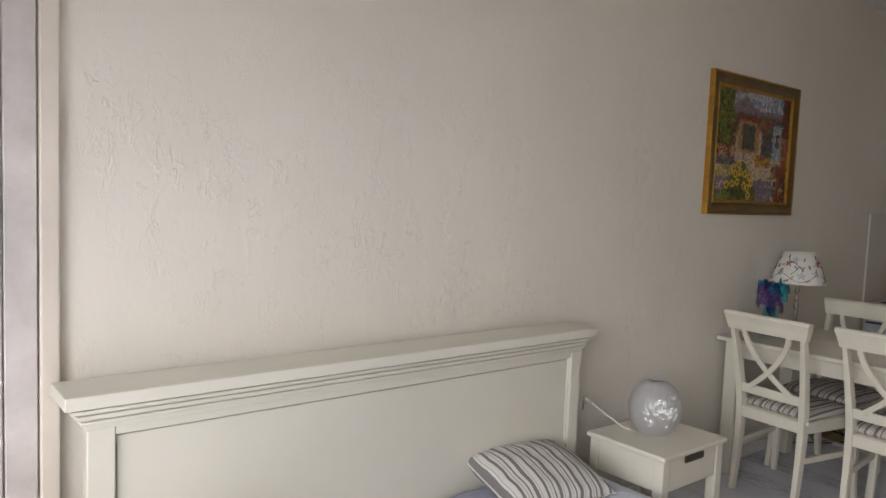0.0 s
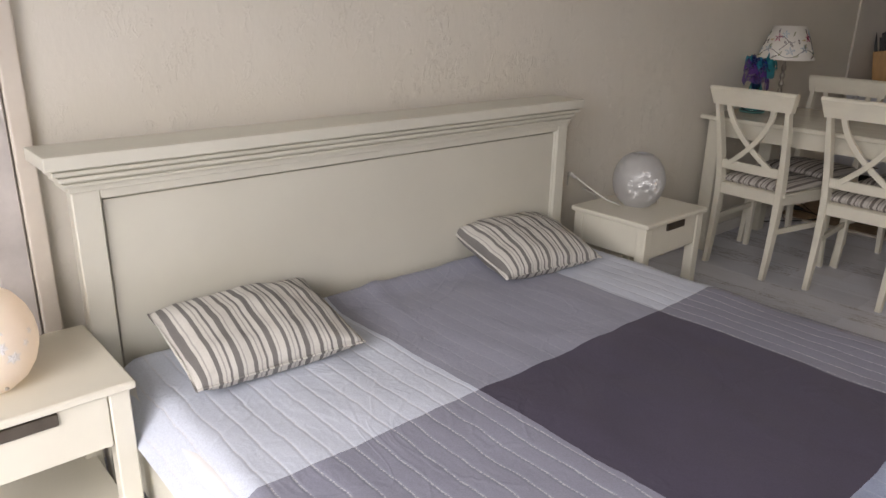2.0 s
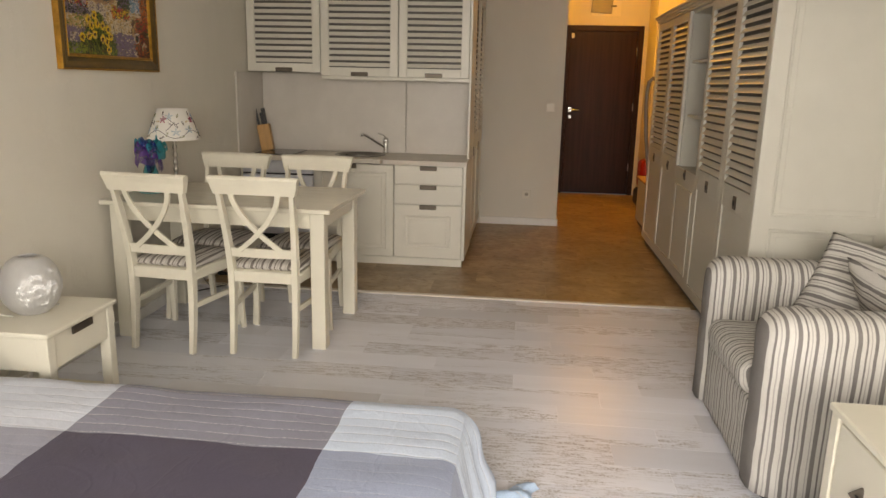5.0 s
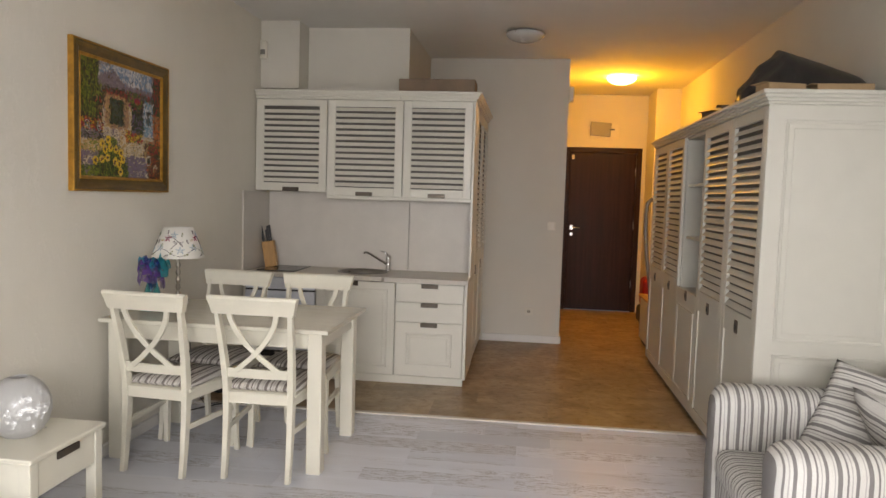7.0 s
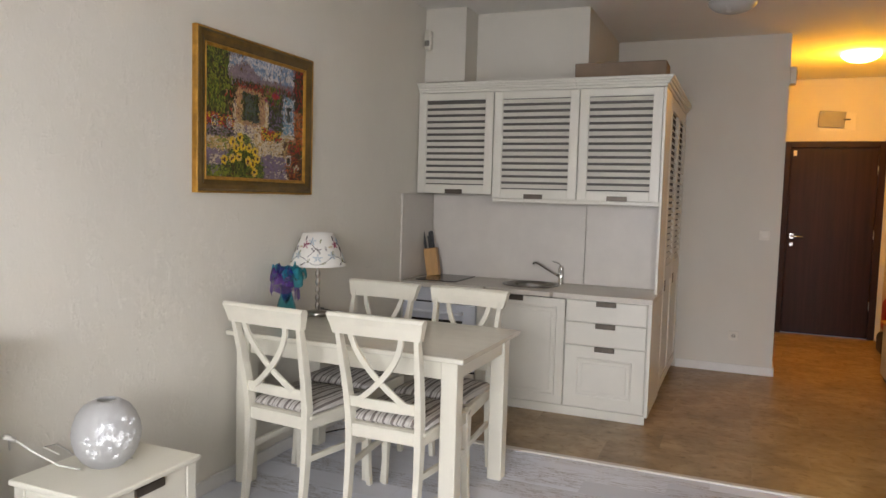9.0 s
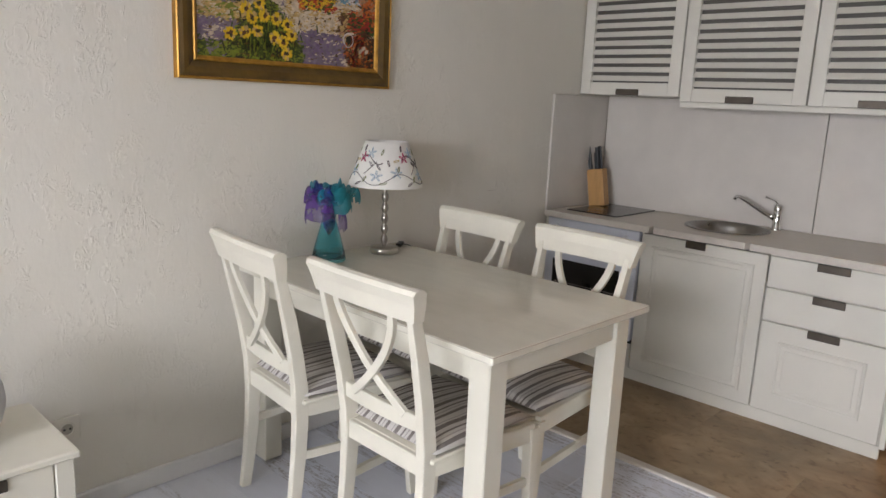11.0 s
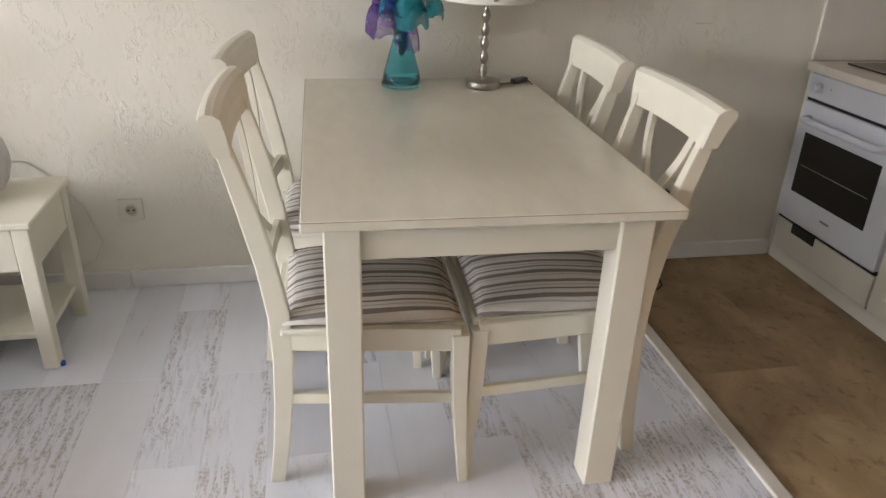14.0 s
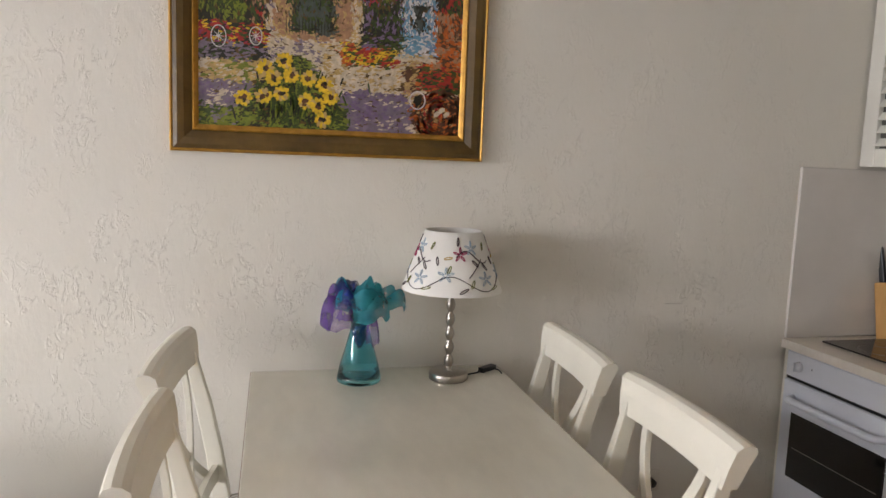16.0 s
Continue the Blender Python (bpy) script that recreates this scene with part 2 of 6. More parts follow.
    h = maths(nt, "ADD", h, maths(nt, "MULTIPLY", fold, 0.5))
    bump(nt, b, h, 0.24, 0.005)
    return m


def glass(name, color, rough=0.02, alpha=None):
    m, n, l, b = nodes_of(name)
    b.inputs["Base Color"].default_value = (*color, 1)
    b.inputs["Roughness"].default_value = rough
    b.inputs["Transmission Weight"].default_value = alpha or 1.0
    b.inputs["IOR"].default_value = 1.45
    return m


def glowing(name, color, strength):
    m, n, l, b = nodes_of(name)
    b.inputs["Base Color"].default_value = (*color, 1)
    b.inputs["Emission Color"].default_value = (*color, 1)
    b.inputs["Emission Strength"].default_value = strength
    return m


def tulle(name, color):
    m, n, l, b = nodes_of(name)
    nt = m.node_tree
    tr, dif, mix = n.new("ShaderNodeBsdfTransparent"), n.new("ShaderNodeBsdfTranslucent"), n.new("ShaderNodeMixShader")
    both = n.new("ShaderNodeMixShader")
    b.inputs["Base Color"].default_value = (*color, 1)
    b.inputs["Roughness"].default_value = 0.6
    dif.inputs["Color"].default_value = (*color, 1)
    l.new(b.outputs[0], both.inputs[1])
    l.new(dif.outputs[0], both.inputs[2])
    both.inputs[0].default_value = 0.45
    l.new(ramp(nt, noise_node(nt, 18, 3, 0.6, coords(nt)).outputs["Fac"], [(0.3, (0.45,) * 3), (0.7, (0.85,) * 3)]), mix.inputs[0])
    l.new(tr.outputs[0], mix.inputs[1])
    l.new(both.outputs[0], mix.inputs[2])
    l.new(mix.outputs[0], n["Material Output"].inputs["Surface"])
    return m


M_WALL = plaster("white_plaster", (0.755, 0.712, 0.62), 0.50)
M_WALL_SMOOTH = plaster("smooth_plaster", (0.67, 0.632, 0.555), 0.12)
M_CEIL = surface("ceiling_paint", (0.76, 0.735, 0.69), 0.9, 0.03, 2, 60, 0.05)
M_WHITE = surface("white_lacquer", (0.71, 0.675, 0.565), 0.32, 0.03, 5, 40, 0.03, wear=(0.62, 0.56, 0.45))
M_TABLE = surface("table_lacquer", (0.71, 0.675, 0.565), 0.15, 0.04, 7, 40, 0.02, stretch=(3, 1, 1))
M_CHAIR = surface("chair_lacquer", (0.73, 0.69, 0.575), 0.36, 0.04, 9, 40, 0.03, wear=(0.6, 0.53, 0.42))
M_KITCHEN = surface("kitchen_front", (0.70, 0.67, 0.585), 0.35, 0.03, 4, 50, 0.03)
M_WARD = surface("wardrobe_paint", (0.58, 0.56, 0.49), 0.4, 0.03, 4, 50, 0.03)
M_HEAD = surface("headboard_paint", (0.64, 0.62, 0.53), 0.38, 0.03, 3, 50, 0.03)
# near-black tone painting shade behind louvres and headboard panel; plinths share it
M_GAPDARK = surface("cabinet_inside", (0.11, 0.10, 0.085), 0.6, 0.05, 4, 50, 0.03)
M_PLANK = whitewashed("limed_planks")
M_BROWN = brown_stone("brown_floor_tiles")
M_JOINT = surface("floor_joint", (0.58, 0.56, 0.55), 0.8, 0.1)
M_BASE = surface("baseboard_white", (0.73, 0.71, 0.675), 0.45, 0.05, 6, 50, 0.05, wear=(0.5, 0.47, 0.44))
M_STRIP = surface("threshold_strip", (0.62, 0.57, 0.50), 0.4, 0.05)
M_COUNTER = surface("counter_laminate", (0.60, 0.545, 0.47), 0.35, 0.06, 30, 200, 0.03)
M_SPLASH = surface("splashback", (0.62, 0.575, 0.515), 0.4, 0.04, 6, 120, 0.03)
M_BRONZE = surface("dark_bronze", (0.12, 0.10, 0.08), 0.4, 0.15, 20, 90, 0.1, 0.8)
M_BLACK = surface("black_plastic", (0.015, 0.015, 0.015), 0.4, 0.2, 20, 90, 0.05)
M_STEEL = surface("brushed_steel", (0.55, 0.53, 0.50), 0.28, 0.08, 12, 200, 0.05, 1.0)
M_SINK = surface("sink_steel", (0.30, 0.285, 0.265), 0.3, 0.08, 12, 200, 0.05, 1.0)
M_LAMPSTEEL = surface("lamp_steel", (0.40, 0.365, 0.32), 0.3, 0.1, 12, 200, 0.03, 1.0)
M_EDGE = surface("worn_edge", (0.30, 0.22, 0.15), 0.6, 0.3, 20, 60, 0.05)
M_CHROME = surface("chrome", (0.72, 0.71, 0.69), 0.12, 0.04, 12, 90, 0.0, 1.0)
M_OVEN = surface("oven_enamel", (0.63, 0.65, 0.70), 0.3, 0.03, 6, 60, 0.02)
M_OVENGLASS = surface("oven_window", (0.012, 0.011, 0.010), 0.08, 0.2, 6, 60, 0.0)
M_HOB = surface("hob_glass", (0.02, 0.018, 0.016), 0.1, 0.2, 6, 60, 0.0)
def dull(m, amount):
    m.node_tree.nodes["Principled BSDF"].inputs["Specular IOR Level"].default_value = amount
    return m


M_DOOR = surface("wenge_door", (0.028, 0.013, 0.010), 0.42, 0.35, 4, 60, 0.1, stretch=(1, 6, 0.3))
dull(M_DOOR, 0.15)
M_MATTRESS = surface("mattress_fabric", (0.66, 0.655, 0.65), 0.9, 0.05, 12, 200, 0.2)
M_SPREAD = patchwork("patchwork_cotton")
M_PILLOW = striped("pillow_ticking", 0, 0.092, 0.002, (0.65, 0.63, 0.58), (0.19, 0.18, 0.17))
M_SEATCLOTH = striped("seat_ticking", 1, 0.098, 0.001, (0.64, 0.60, 0.55), (0.22, 0.19, 0.17))
M_ARM_Y = striped("armchair_ticking_side", 1, 0.094, 0.0015)
M_ARM_X = striped("armchair_ticking_front", 0, 0.08, 0.006)
M_CUSH = striped("cushion_ticking", 1, 0.095, 0.004)
M_WOOD = surface("beech_wood", (0.50, 0.27, 0.09), 0.45, 0.15, 8, 60, 0.1, stretch=(4, 4, 0.6))
M_CARD = surface("cardboard", (0.22, 0.155, 0.105), 0.8, 0.12, 8, 60, 0.1)
M_CARD_L = surface("light_cardboard", (0.42, 0.28, 0.15), 0.8, 0.12, 8, 60, 0.1)
M_BAG = surface("black_bag", (0.022, 0.020, 0.020), 0.35, 0.3, 7, 40, 0.3)
M_BROWNFRAME = surface("picture_frame_brown", (0.105, 0.058, 0.012), 0.35, 0.35, 12, 80, 0.15)
M_GOLD = surface("picture_frame_gold", (0.42, 0.21, 0.03), 0.38, 0.3, 25, 120, 0.2, 0.5)
M_BATTEN = surface("cream_batten", (0.64, 0.575, 0.49), 0.55, 0.07, 5, 60, 0.06, wear=(0.50, 0.43, 0.35))
M_MARBLE = surface("marbled_panel", (0.54, 0.50, 0.47), 0.45, 0.16, 7, 60, 0.05, wear=(0.40, 0.35, 0.32))
M_SHADE = surface("shade_linen", (0.78, 0.755, 0.69), 0.9, 0.03, 10, 300, 0.15)
M_GLOBE = glass("frosted_globe", (0.80, 0.79, 0.78), 0.3, 0.6)
M_FROST = surface("white_frost", (0.80, 0.80, 0.79), 0.6, 0.05, 30, 90, 0.1)
M_CABLE = surface("white_cable", (0.66, 0.64, 0.58), 0.4, 0.05)
M_PLATE = surface("white_plastic", (0.68, 0.635, 0.54), 0.35, 0.03)
# darker tones that paint the shade in socket recess and pin holes
M_CUPSHADE = surface("socket_recess", (0.40, 0.36, 0.29), 0.5, 0.05)
M_HOLE = surface("socket_hole", (0.05, 0.045, 0.04), 0.6, 0.1)
M_BLUE = surface("blue_plastic", (0.01, 0.12, 0.5), 0.4, 0.1)
M_RED = surface("red_plastic", (0.35, 0.012, 0.012), 0.35, 0.1)
M_GREY = surface("grey_plastic", (0.20, 0.185, 0.16), 0.4, 0.1)
M_TEAL = glass("teal_glass", (0.30, 0.80, 0.89))
M_PANE = glass("window_glass", (1, 1, 1), 0.0)
M_TULLE = {"teal": tulle("teal_tulle", (0.015, 0.34, 0.40)), "blue": tulle("blue_tulle", (0.015, 0.05, 0.27)), "purple": tulle("purple_tulle", (0.13, 0.05, 0.28))}
M_HALLGLOW = glowing("lit_lamp_glass", (1.0, 0.78, 0.38), 9.0)
M_BEDGLOW = surface("lit_globe_glass", (0.88, 0.83, 0.77), 0.4, 0.06, 14, 60, 0.0)
glass_out = M_BEDGLOW.node_tree
thin, both = glass_out.nodes.new("ShaderNodeBsdfTranslucent"), glass_out.nodes.new("ShaderNodeMixShader")
thin.inputs["Color"].default_value = (0.9, 0.86, 0.80, 1)
both.inputs[0].default_value = 0.6
glass_out.links.new(glass_out.nodes["Principled BSDF"].outputs[0], both.inputs[1])
glass_out.links.new(thin.outputs[0], both.inputs[2])
glass_out.links.new(both.outputs[0], glass_out.nodes["Material Output"].inputs["Surface"])
M_OPAL = surface("opal_glass", (0.55, 0.55, 0.53), 0.25, 0.03, 5, 50, 0.0)

# ---- building helpers ----
ORIGIN = {}


def thing(name, label, category, at=(0, 0, 0), group="", kind=""):
    ob = new(name)
    ob.empty_display_size = 0.1
    ob.location = at
    ORIGIN[ob] = Vector(at)
    return tagged(ob, label, category, group, kind)


def part(name, bm, material, parent=None, label="", smooth=False):
    """Links a bmesh, built in the thing's own place, as one mesh object."""
    base = ORIGIN.get(parent, Vector((0, 0, 0)))
    bmesh.ops.translate(bm, verts=bm.verts, vec=-base)
    bmesh.ops.recalc_face_normals(bm, faces=bm.faces)
    me = bpy.data.meshes.new(name)
    if smooth:
        for f in bm.faces:
            f.smooth = True
    bm.to_mesh(me)
    bm.free()
    for mt in material if isinstance(material, (list, tuple)) else [material]:
        me.materials.append(mt)
    ob = new(name, me)
    if parent:
        ob.parent = parent
        ORIGIN[ob] = base
    if label:
        tagged(ob, label)
    return ob


def whole(name, bm, material, label, category, kind="", group="", smooth=False):
    return tagged(part(name, bm, material, None, "", smooth), label, category, group, kind)


def box(x0, x1, y0, y1, z0, z1, r=0.003, bm=None, seg=1):
    tmp = bmesh.new()
    bmesh.ops.create_cube(tmp, size=1.0)
    sx, sy, sz = abs(x1 - x0), abs(y1 - y0), abs(z1 - z0)
    bmesh.ops.scale(tmp, vec=(sx, sy, sz), verts=tmp.verts)
    bmesh.ops.translate(tmp, vec=((x0 + x1) / 2, (y0 + y1) / 2, (z0 + z1) / 2), verts=tmp.verts)
    r = min(r, 0.45 * min(sx, sy, sz))
    if r > 0:
        bmesh.ops.bevel(tmp, geom=tmp.edges[:], offset=r, segments=seg, affect="EDGES", profile=0.5)
    return joined(bm, tmp)


def joined(bm, tmp):
    if bm is None:
        return tmp
    me = bpy.data.meshes.new("tmp")
    tmp.to_mesh(me)
    tmp.free()
    bm.from_mesh(me)
    bpy.data.meshes.remove(me)
    return bm


def sweep(points, w, h, up=(0, 0, 1), bm=None, round_=False, taper=None, sides=10):
    """A bar of w by h (or a round one) along a line of points."""
    tmp = bmesh.new()
    pts = [Vector(p) for p in points]
    rings = []
    for i, p in enumerate(pts):
        d = (pts[min(i + 1, len(pts) - 1)] - pts[max(i - 1, 0)]).normalized()
        a = d.cross(Vector(up))
        a = a.normalized() if a.length > 1e-4 else d.cross(Vector((1, 0, 0))).normalized()
        c = a.cross(d).normalized()
        k = taper[i] if taper else 1.0
        if round_:
            ring = [p + a * (w / 2 * k * math.cos(t)) + c * (h / 2 * k * math.sin(t)) for t in [2 * math.pi * j / sides for j in range(sides)]]
        else:
            e = 0.86
            ring = [p + a * (sx * w / 2 * k) + c * (sy * h / 2 * k) for sx, sy in ((-1, -e), (-e, -1), (e, -1), (1, -e), (1, e), (e, 1), (-e, 1), (-1, e))]
        rings.append([tmp.verts.new(q) for q in ring])
    n = len(rings[0])
    for r0, r1 in zip(rings, rings[1:]):
        for j in range(n):
            tmp.faces.new((r0[j], r0[(j + 1) % n], r1[(j + 1) % n], r1[j]))
    tmp.faces.new(rings[0][::-1])
    tmp.faces.new(rings[-1])
    return joined(bm, tmp)


def lathe(profile, center, sides=32, bm=None, close=False):
    """A turned body from (radius, height) pairs, about an upright axis at center."""
    tmp = bmesh.new()
    rings = []
    for r, z in profile:
        if r < 1e-5:
            rings.append([tmp.verts.new((center[0], center[1], center[2] + z))])
        else:
            rings.append([tmp.verts.new((center[0] + r * math.cos(2 * math.pi * j / sides), center[1] + r * math.sin(2 * math.pi * j / sides), center[2] + z)) for j in range(sides)])
    for a, b in zip(rings, rings[1:]):
        for j in range(sides):
            k = (j + 1) % sides
            if len(a) == 1 and len(b) == 1:
                continue
            if len(a) == 1:
                tmp.faces.new((a[0], b[k], b[j]))
            elif len(b) == 1:
                tmp.faces.new((a[j], a[k], b[0]))
            else:
                tmp.faces.new((a[j], a[k], b[k], b[j]))
    return joined(bm, tmp)


def cushion(cx, cy, cz, sx, sy, sz, n=20, sag=0.0, seed=1, pinch=0.12):
    """A stuffed pillow: full in the middle, thin at the seam, with drawn-in sides and soft dents."""
    bm = bmesh.new()
    grid = {}
    for side in (1, -1):
        for i in range(n + 1):
            for j in range(n + 1):
                u, v = 2 * i / n - 1, 2 * j / n - 1
                edge = i in (0, n) or j in (0, n)
                if edge and side < 0:
                    grid[side, i, j] = grid[1, i, j]
                    continue
                full = max(0.0, (1 - u ** 2) * (1 - v ** 2)) ** 0.42
                dent = noise.noise(Vector((u * 2.2 + seed, v * 2.2, side * 3.0))) * 0.14 * full
                x = cx + sx / 2 * u * (1 - pinch * (1 - abs(v) ** 2) * abs(u) ** 3 * 0.4)
                y = cy + sy / 2 * v * (1 - pinch * (1 - abs(u) ** 2) * abs(v) ** 3 * 0.4)
                grid[side, i, j] = bm.verts.new((x, y, cz + side * sz / 2 * (full + dent) + sag * u * u))
    for side in (1, -1):
        for i in range(n):
            for j in range(n):
                q = [grid[side, i, j], grid[side, i + 1, j], grid[side, i + 1, j + 1], grid[side, i, j + 1]]
                bm.faces.new(q if side > 0 else q[::-1])
    return bm


def shifted(bm, m):
    bmesh.ops.transform(bm, matrix=m, verts=bm.verts)
    return bm


def ring(axis, plane, a0, a1, z0, z1, w, depth, out):
    """A moulding run round a rectangle in a plane x = plane or y = plane, standing out by depth on the side out (-1 or 1)."""
    bm = bmesh.new()
    prof = [(0, 0), (0.15 * w, depth), (0.7 * w, depth * 0.7), (w, 0)]
    rings = []
    for ca, cz, da, dz in ((a0, z0, 1, 1), (a1, z0, -1, 1), (a1, z1, -1, -1), (a0, z1, 1, -1)):
        rings.append([bm.verts.new((plane + out * o, ca + da * i, cz + dz * i) if axis == "x" else (ca + da * i, plane + out * o, cz + dz * i)) for i, o in prof])
    n = len(prof)
    for k in range(4):
        for j in range(n):
            bm.faces.new((rings[k][j], rings[k][(j + 1) % n], rings[(k + 1) % 4][(j + 1) % n], rings[(k + 1) % 4][j]))
    return bm

# ---- structure ----
H = 2.842


def wall(name, label, boxes, mat=None):
    bm = None
    for b in boxes:
        bm = box(*b, 0.0, bm)
    return whole(name, bm, mat or M_WALL, label, "wall", "structure")


wall("wall_north", "white trowelled plaster wall behind bed and dining table", [(-2.55, 5.55, 1.70, 1.85, 0, H)])
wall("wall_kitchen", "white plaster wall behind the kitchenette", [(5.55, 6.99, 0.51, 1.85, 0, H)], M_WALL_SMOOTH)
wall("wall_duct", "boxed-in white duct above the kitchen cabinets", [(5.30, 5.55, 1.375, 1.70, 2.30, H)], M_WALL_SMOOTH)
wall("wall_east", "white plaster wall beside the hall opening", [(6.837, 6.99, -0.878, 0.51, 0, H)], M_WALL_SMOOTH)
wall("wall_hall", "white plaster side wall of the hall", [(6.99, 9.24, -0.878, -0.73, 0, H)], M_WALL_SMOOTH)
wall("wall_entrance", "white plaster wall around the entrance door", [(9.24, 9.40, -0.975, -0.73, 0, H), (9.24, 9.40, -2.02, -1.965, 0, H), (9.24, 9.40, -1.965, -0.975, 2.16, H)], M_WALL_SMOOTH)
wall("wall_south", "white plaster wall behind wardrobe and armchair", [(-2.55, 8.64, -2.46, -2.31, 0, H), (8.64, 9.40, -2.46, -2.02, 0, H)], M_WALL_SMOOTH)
wall("wall_west", "white plaster wall around the balcony window", [(-2.55, -2.4, 1.15, 1.70, 0, H), (-2.55, -2.4, -2.31, -1.85, 0, H), (-2.55, -2.4, -1.85, 1.15, 2.35, H), (-2.55, -2.4, -1.85, 1.15, 0, 0.06)])
whole("ceiling", box(-2.55, 9.4, -2.46, 1.85, H, H + 0.15, 0), M_CEIL, "plain white painted ceiling", "ceiling", "structure")
floor = whole("floor", box(-2.55, 9.4, -2.46, 1.85, -0.15, -0.006, 0), M_JOINT, "limed plank floor with brown tiles by the kitchen", "floor", "structure")
whole("ground", box(-60, -2.55, -60, 60, -0.5, -0.2, 0), M_JOINT, "plain ground outside the balcony window", "ground", "structure")

# balcony window behind the camera
win = thing("window_1", "white balcony window with clear panes", "window", (-2.47, -0.35, 0.06), kind="structure")
wf = None
for y0, y1 in ((-1.85, -1.78), (-0.85, -0.78), (0.08, 0.15), (1.08, 1.15)):
    wf = box(-2.52, -2.46, y0, y1, 0.06, 2.35, 0.004, wf)
for z0, z1 in ((0.06, 0.14), (2.27, 2.35)):
    wf = box(-2.518, -2.462, -1.85, 1.15, z0, z1, 0.004, wf)
part("window_frame", wf, M_PLATE, win)
for y0, y1 in ((-1.78, -0.85), (-0.78, 0.08), (0.15, 1.08)):
    pane = part("pane", box(-2.493, -2.487, y0, y1, 0.14, 2.27, 0), M_PANE, win)
    pane.visible_shadow = False

# trims on the north wall beside the bed
whole("trim_batten", box(-0.265, -0.217, 1.672, 1.70, 0, H, 0.006, None, 2), M_BATTEN, "cream painted upright batten on the wall", "trim", "structure")
whole("trim_panel", box(-0.344, -0.269, 1.680, 1.70, 0, H, 0.003), M_MARBLE, "beige marbled upright wall panel", "trim", "structure")
whole("trim_panel", box(-0.384, -0.348, 1.682, 1.70, 0, H, 0.003), M_MARBLE, "beige marbled upright wall panel", "trim", "structure")
whole("trim_casing", box(-0.452, -0.386, 1.662, 1.70, 0, H, 0.005), M_BATTEN, "cream painted door casing beside the bed", "trim", "structure")
whole("trim_door_leaf", box(-1.20, -0.454, 1.670, 1.70, 0, 2.1, 0.004), M_DOOR, "dark brown wooden panel beside the bed", "trim", "structure")


def baseboard(label, boxes):
    bm = None
    for b in boxes:
        bm = box(*b, 0.006, bm, 2)
    whole("baseboard", bm, M_BASE, label, "baseboard", "structure")


whole("wall_mark", box(4.434, 4.500, 1.6982, 1.6998, 0.9540, 0.9570, 0.0005), M_COUNTER, "thin grey scuff on the plaster wall", "mark", "structure")
baseboard("white skirting along the plaster wall", [(-0.215, 2.36, 1.684, 1.70, 0, 0.07), (2.362, 4.95, 1.684, 1.70, 0, 0.07)])
baseboard("white skirting beside the hall opening", [(6.821, 6.837, -0.878, -0.10, 0, 0.075)])
baseboard("white skirting in the hall", [(6.83, 9.23, -0.894, -0.878, 0, 0.075)])
whole("threshold_strip", box(4.128, 4.172, -1.64, 1.684, -0.002, 0.010, 0.006, None, 2), M_STRIP, "pale metal threshold strip between the two floors", "threshold", "structure")


# ---- bed ----
bed = thing("double_bed", "low double bed with off-white panelled headboard", "bed", (0.75, 0.6, 0))
hb = box(-0.185, -0.115, 1.535, 1.58, 0.0, 0.89, 0.004)
hb = box(1.645, 1.705, 1.535, 1.58, 0.0, 0.89, 0.004, hb)
hb = box(-0.115, 1.645, 1.536, 1.579, 0.826, 0.89, 0.003, hb)
hb = box(-0.115, 1.645, 1.536, 1.579, 0.05, 0.2, 0.003, hb)
part("headboard_frame", hb, M_HEAD, bed)
part("headboard_panel", box(-0.109, 1.639, 1.552, 1.568, 0.19, 0.820, 0.002), M_HEAD, bed)
# dark board that paints the shadow gap round the panel
part("headboard_backing", box(-0.13, 1.66, 1.570, 1.576, 0.19, 0.84, 0.0), M_GAPDARK, bed)
part("bead", box(1.639, 1.645, 1.544, 1.566, 0.2, 0.826, 0.002), M_HEAD, bed)
crown = None
for out, z0, z1 in ((0.004, 0.850, 0.868), (0.016, 0.868, 0.877), (0.010, 0.876, 0.884), (0.027, 0.884, 0.896), (0.021, 0.895, 0.903), (0.042, 0.903, 0.914), (0.036, 0.913, 0.922), (0.060, 0.921, 0.955)):
    crown = box(-0.187 - out, 1.700 + out * 0.4, 1.534 - out, 1.65, z0, z1, 0.0025, crown, 2)
part("crown_moulding", crown, M_HEAD, bed, "stepped crown moulding of the headboard")
part("side_rail", box(-0.17, -0.135, -0.33, 1.535, 0.10, 0.25, 0.004), M_HEAD, bed)
part("side_rail", box(1.60, 1.64, -0.33, 1.535, 0.10, 0.25, 0.004), M_HEAD, bed)
part("foot_rail", box(-0.17, 1.64, -0.345, -0.31, 0.10, 0.25, 0.004), M_HEAD, bed)
for x in (-0.14, 1.58):
    part("leg", box(x, x + 0.05, -0.33, -0.28, 0, 0.11, 0.004), M_HEAD, bed)
mat_bm = box(-0.16, 1.635, -0.325, 1.53, 0.2, 0.366, 0.045, None, 4)
whole("mattress", mat_bm, M_MATTRESS, "white mattress on the double bed", "mattress", smooth=True)


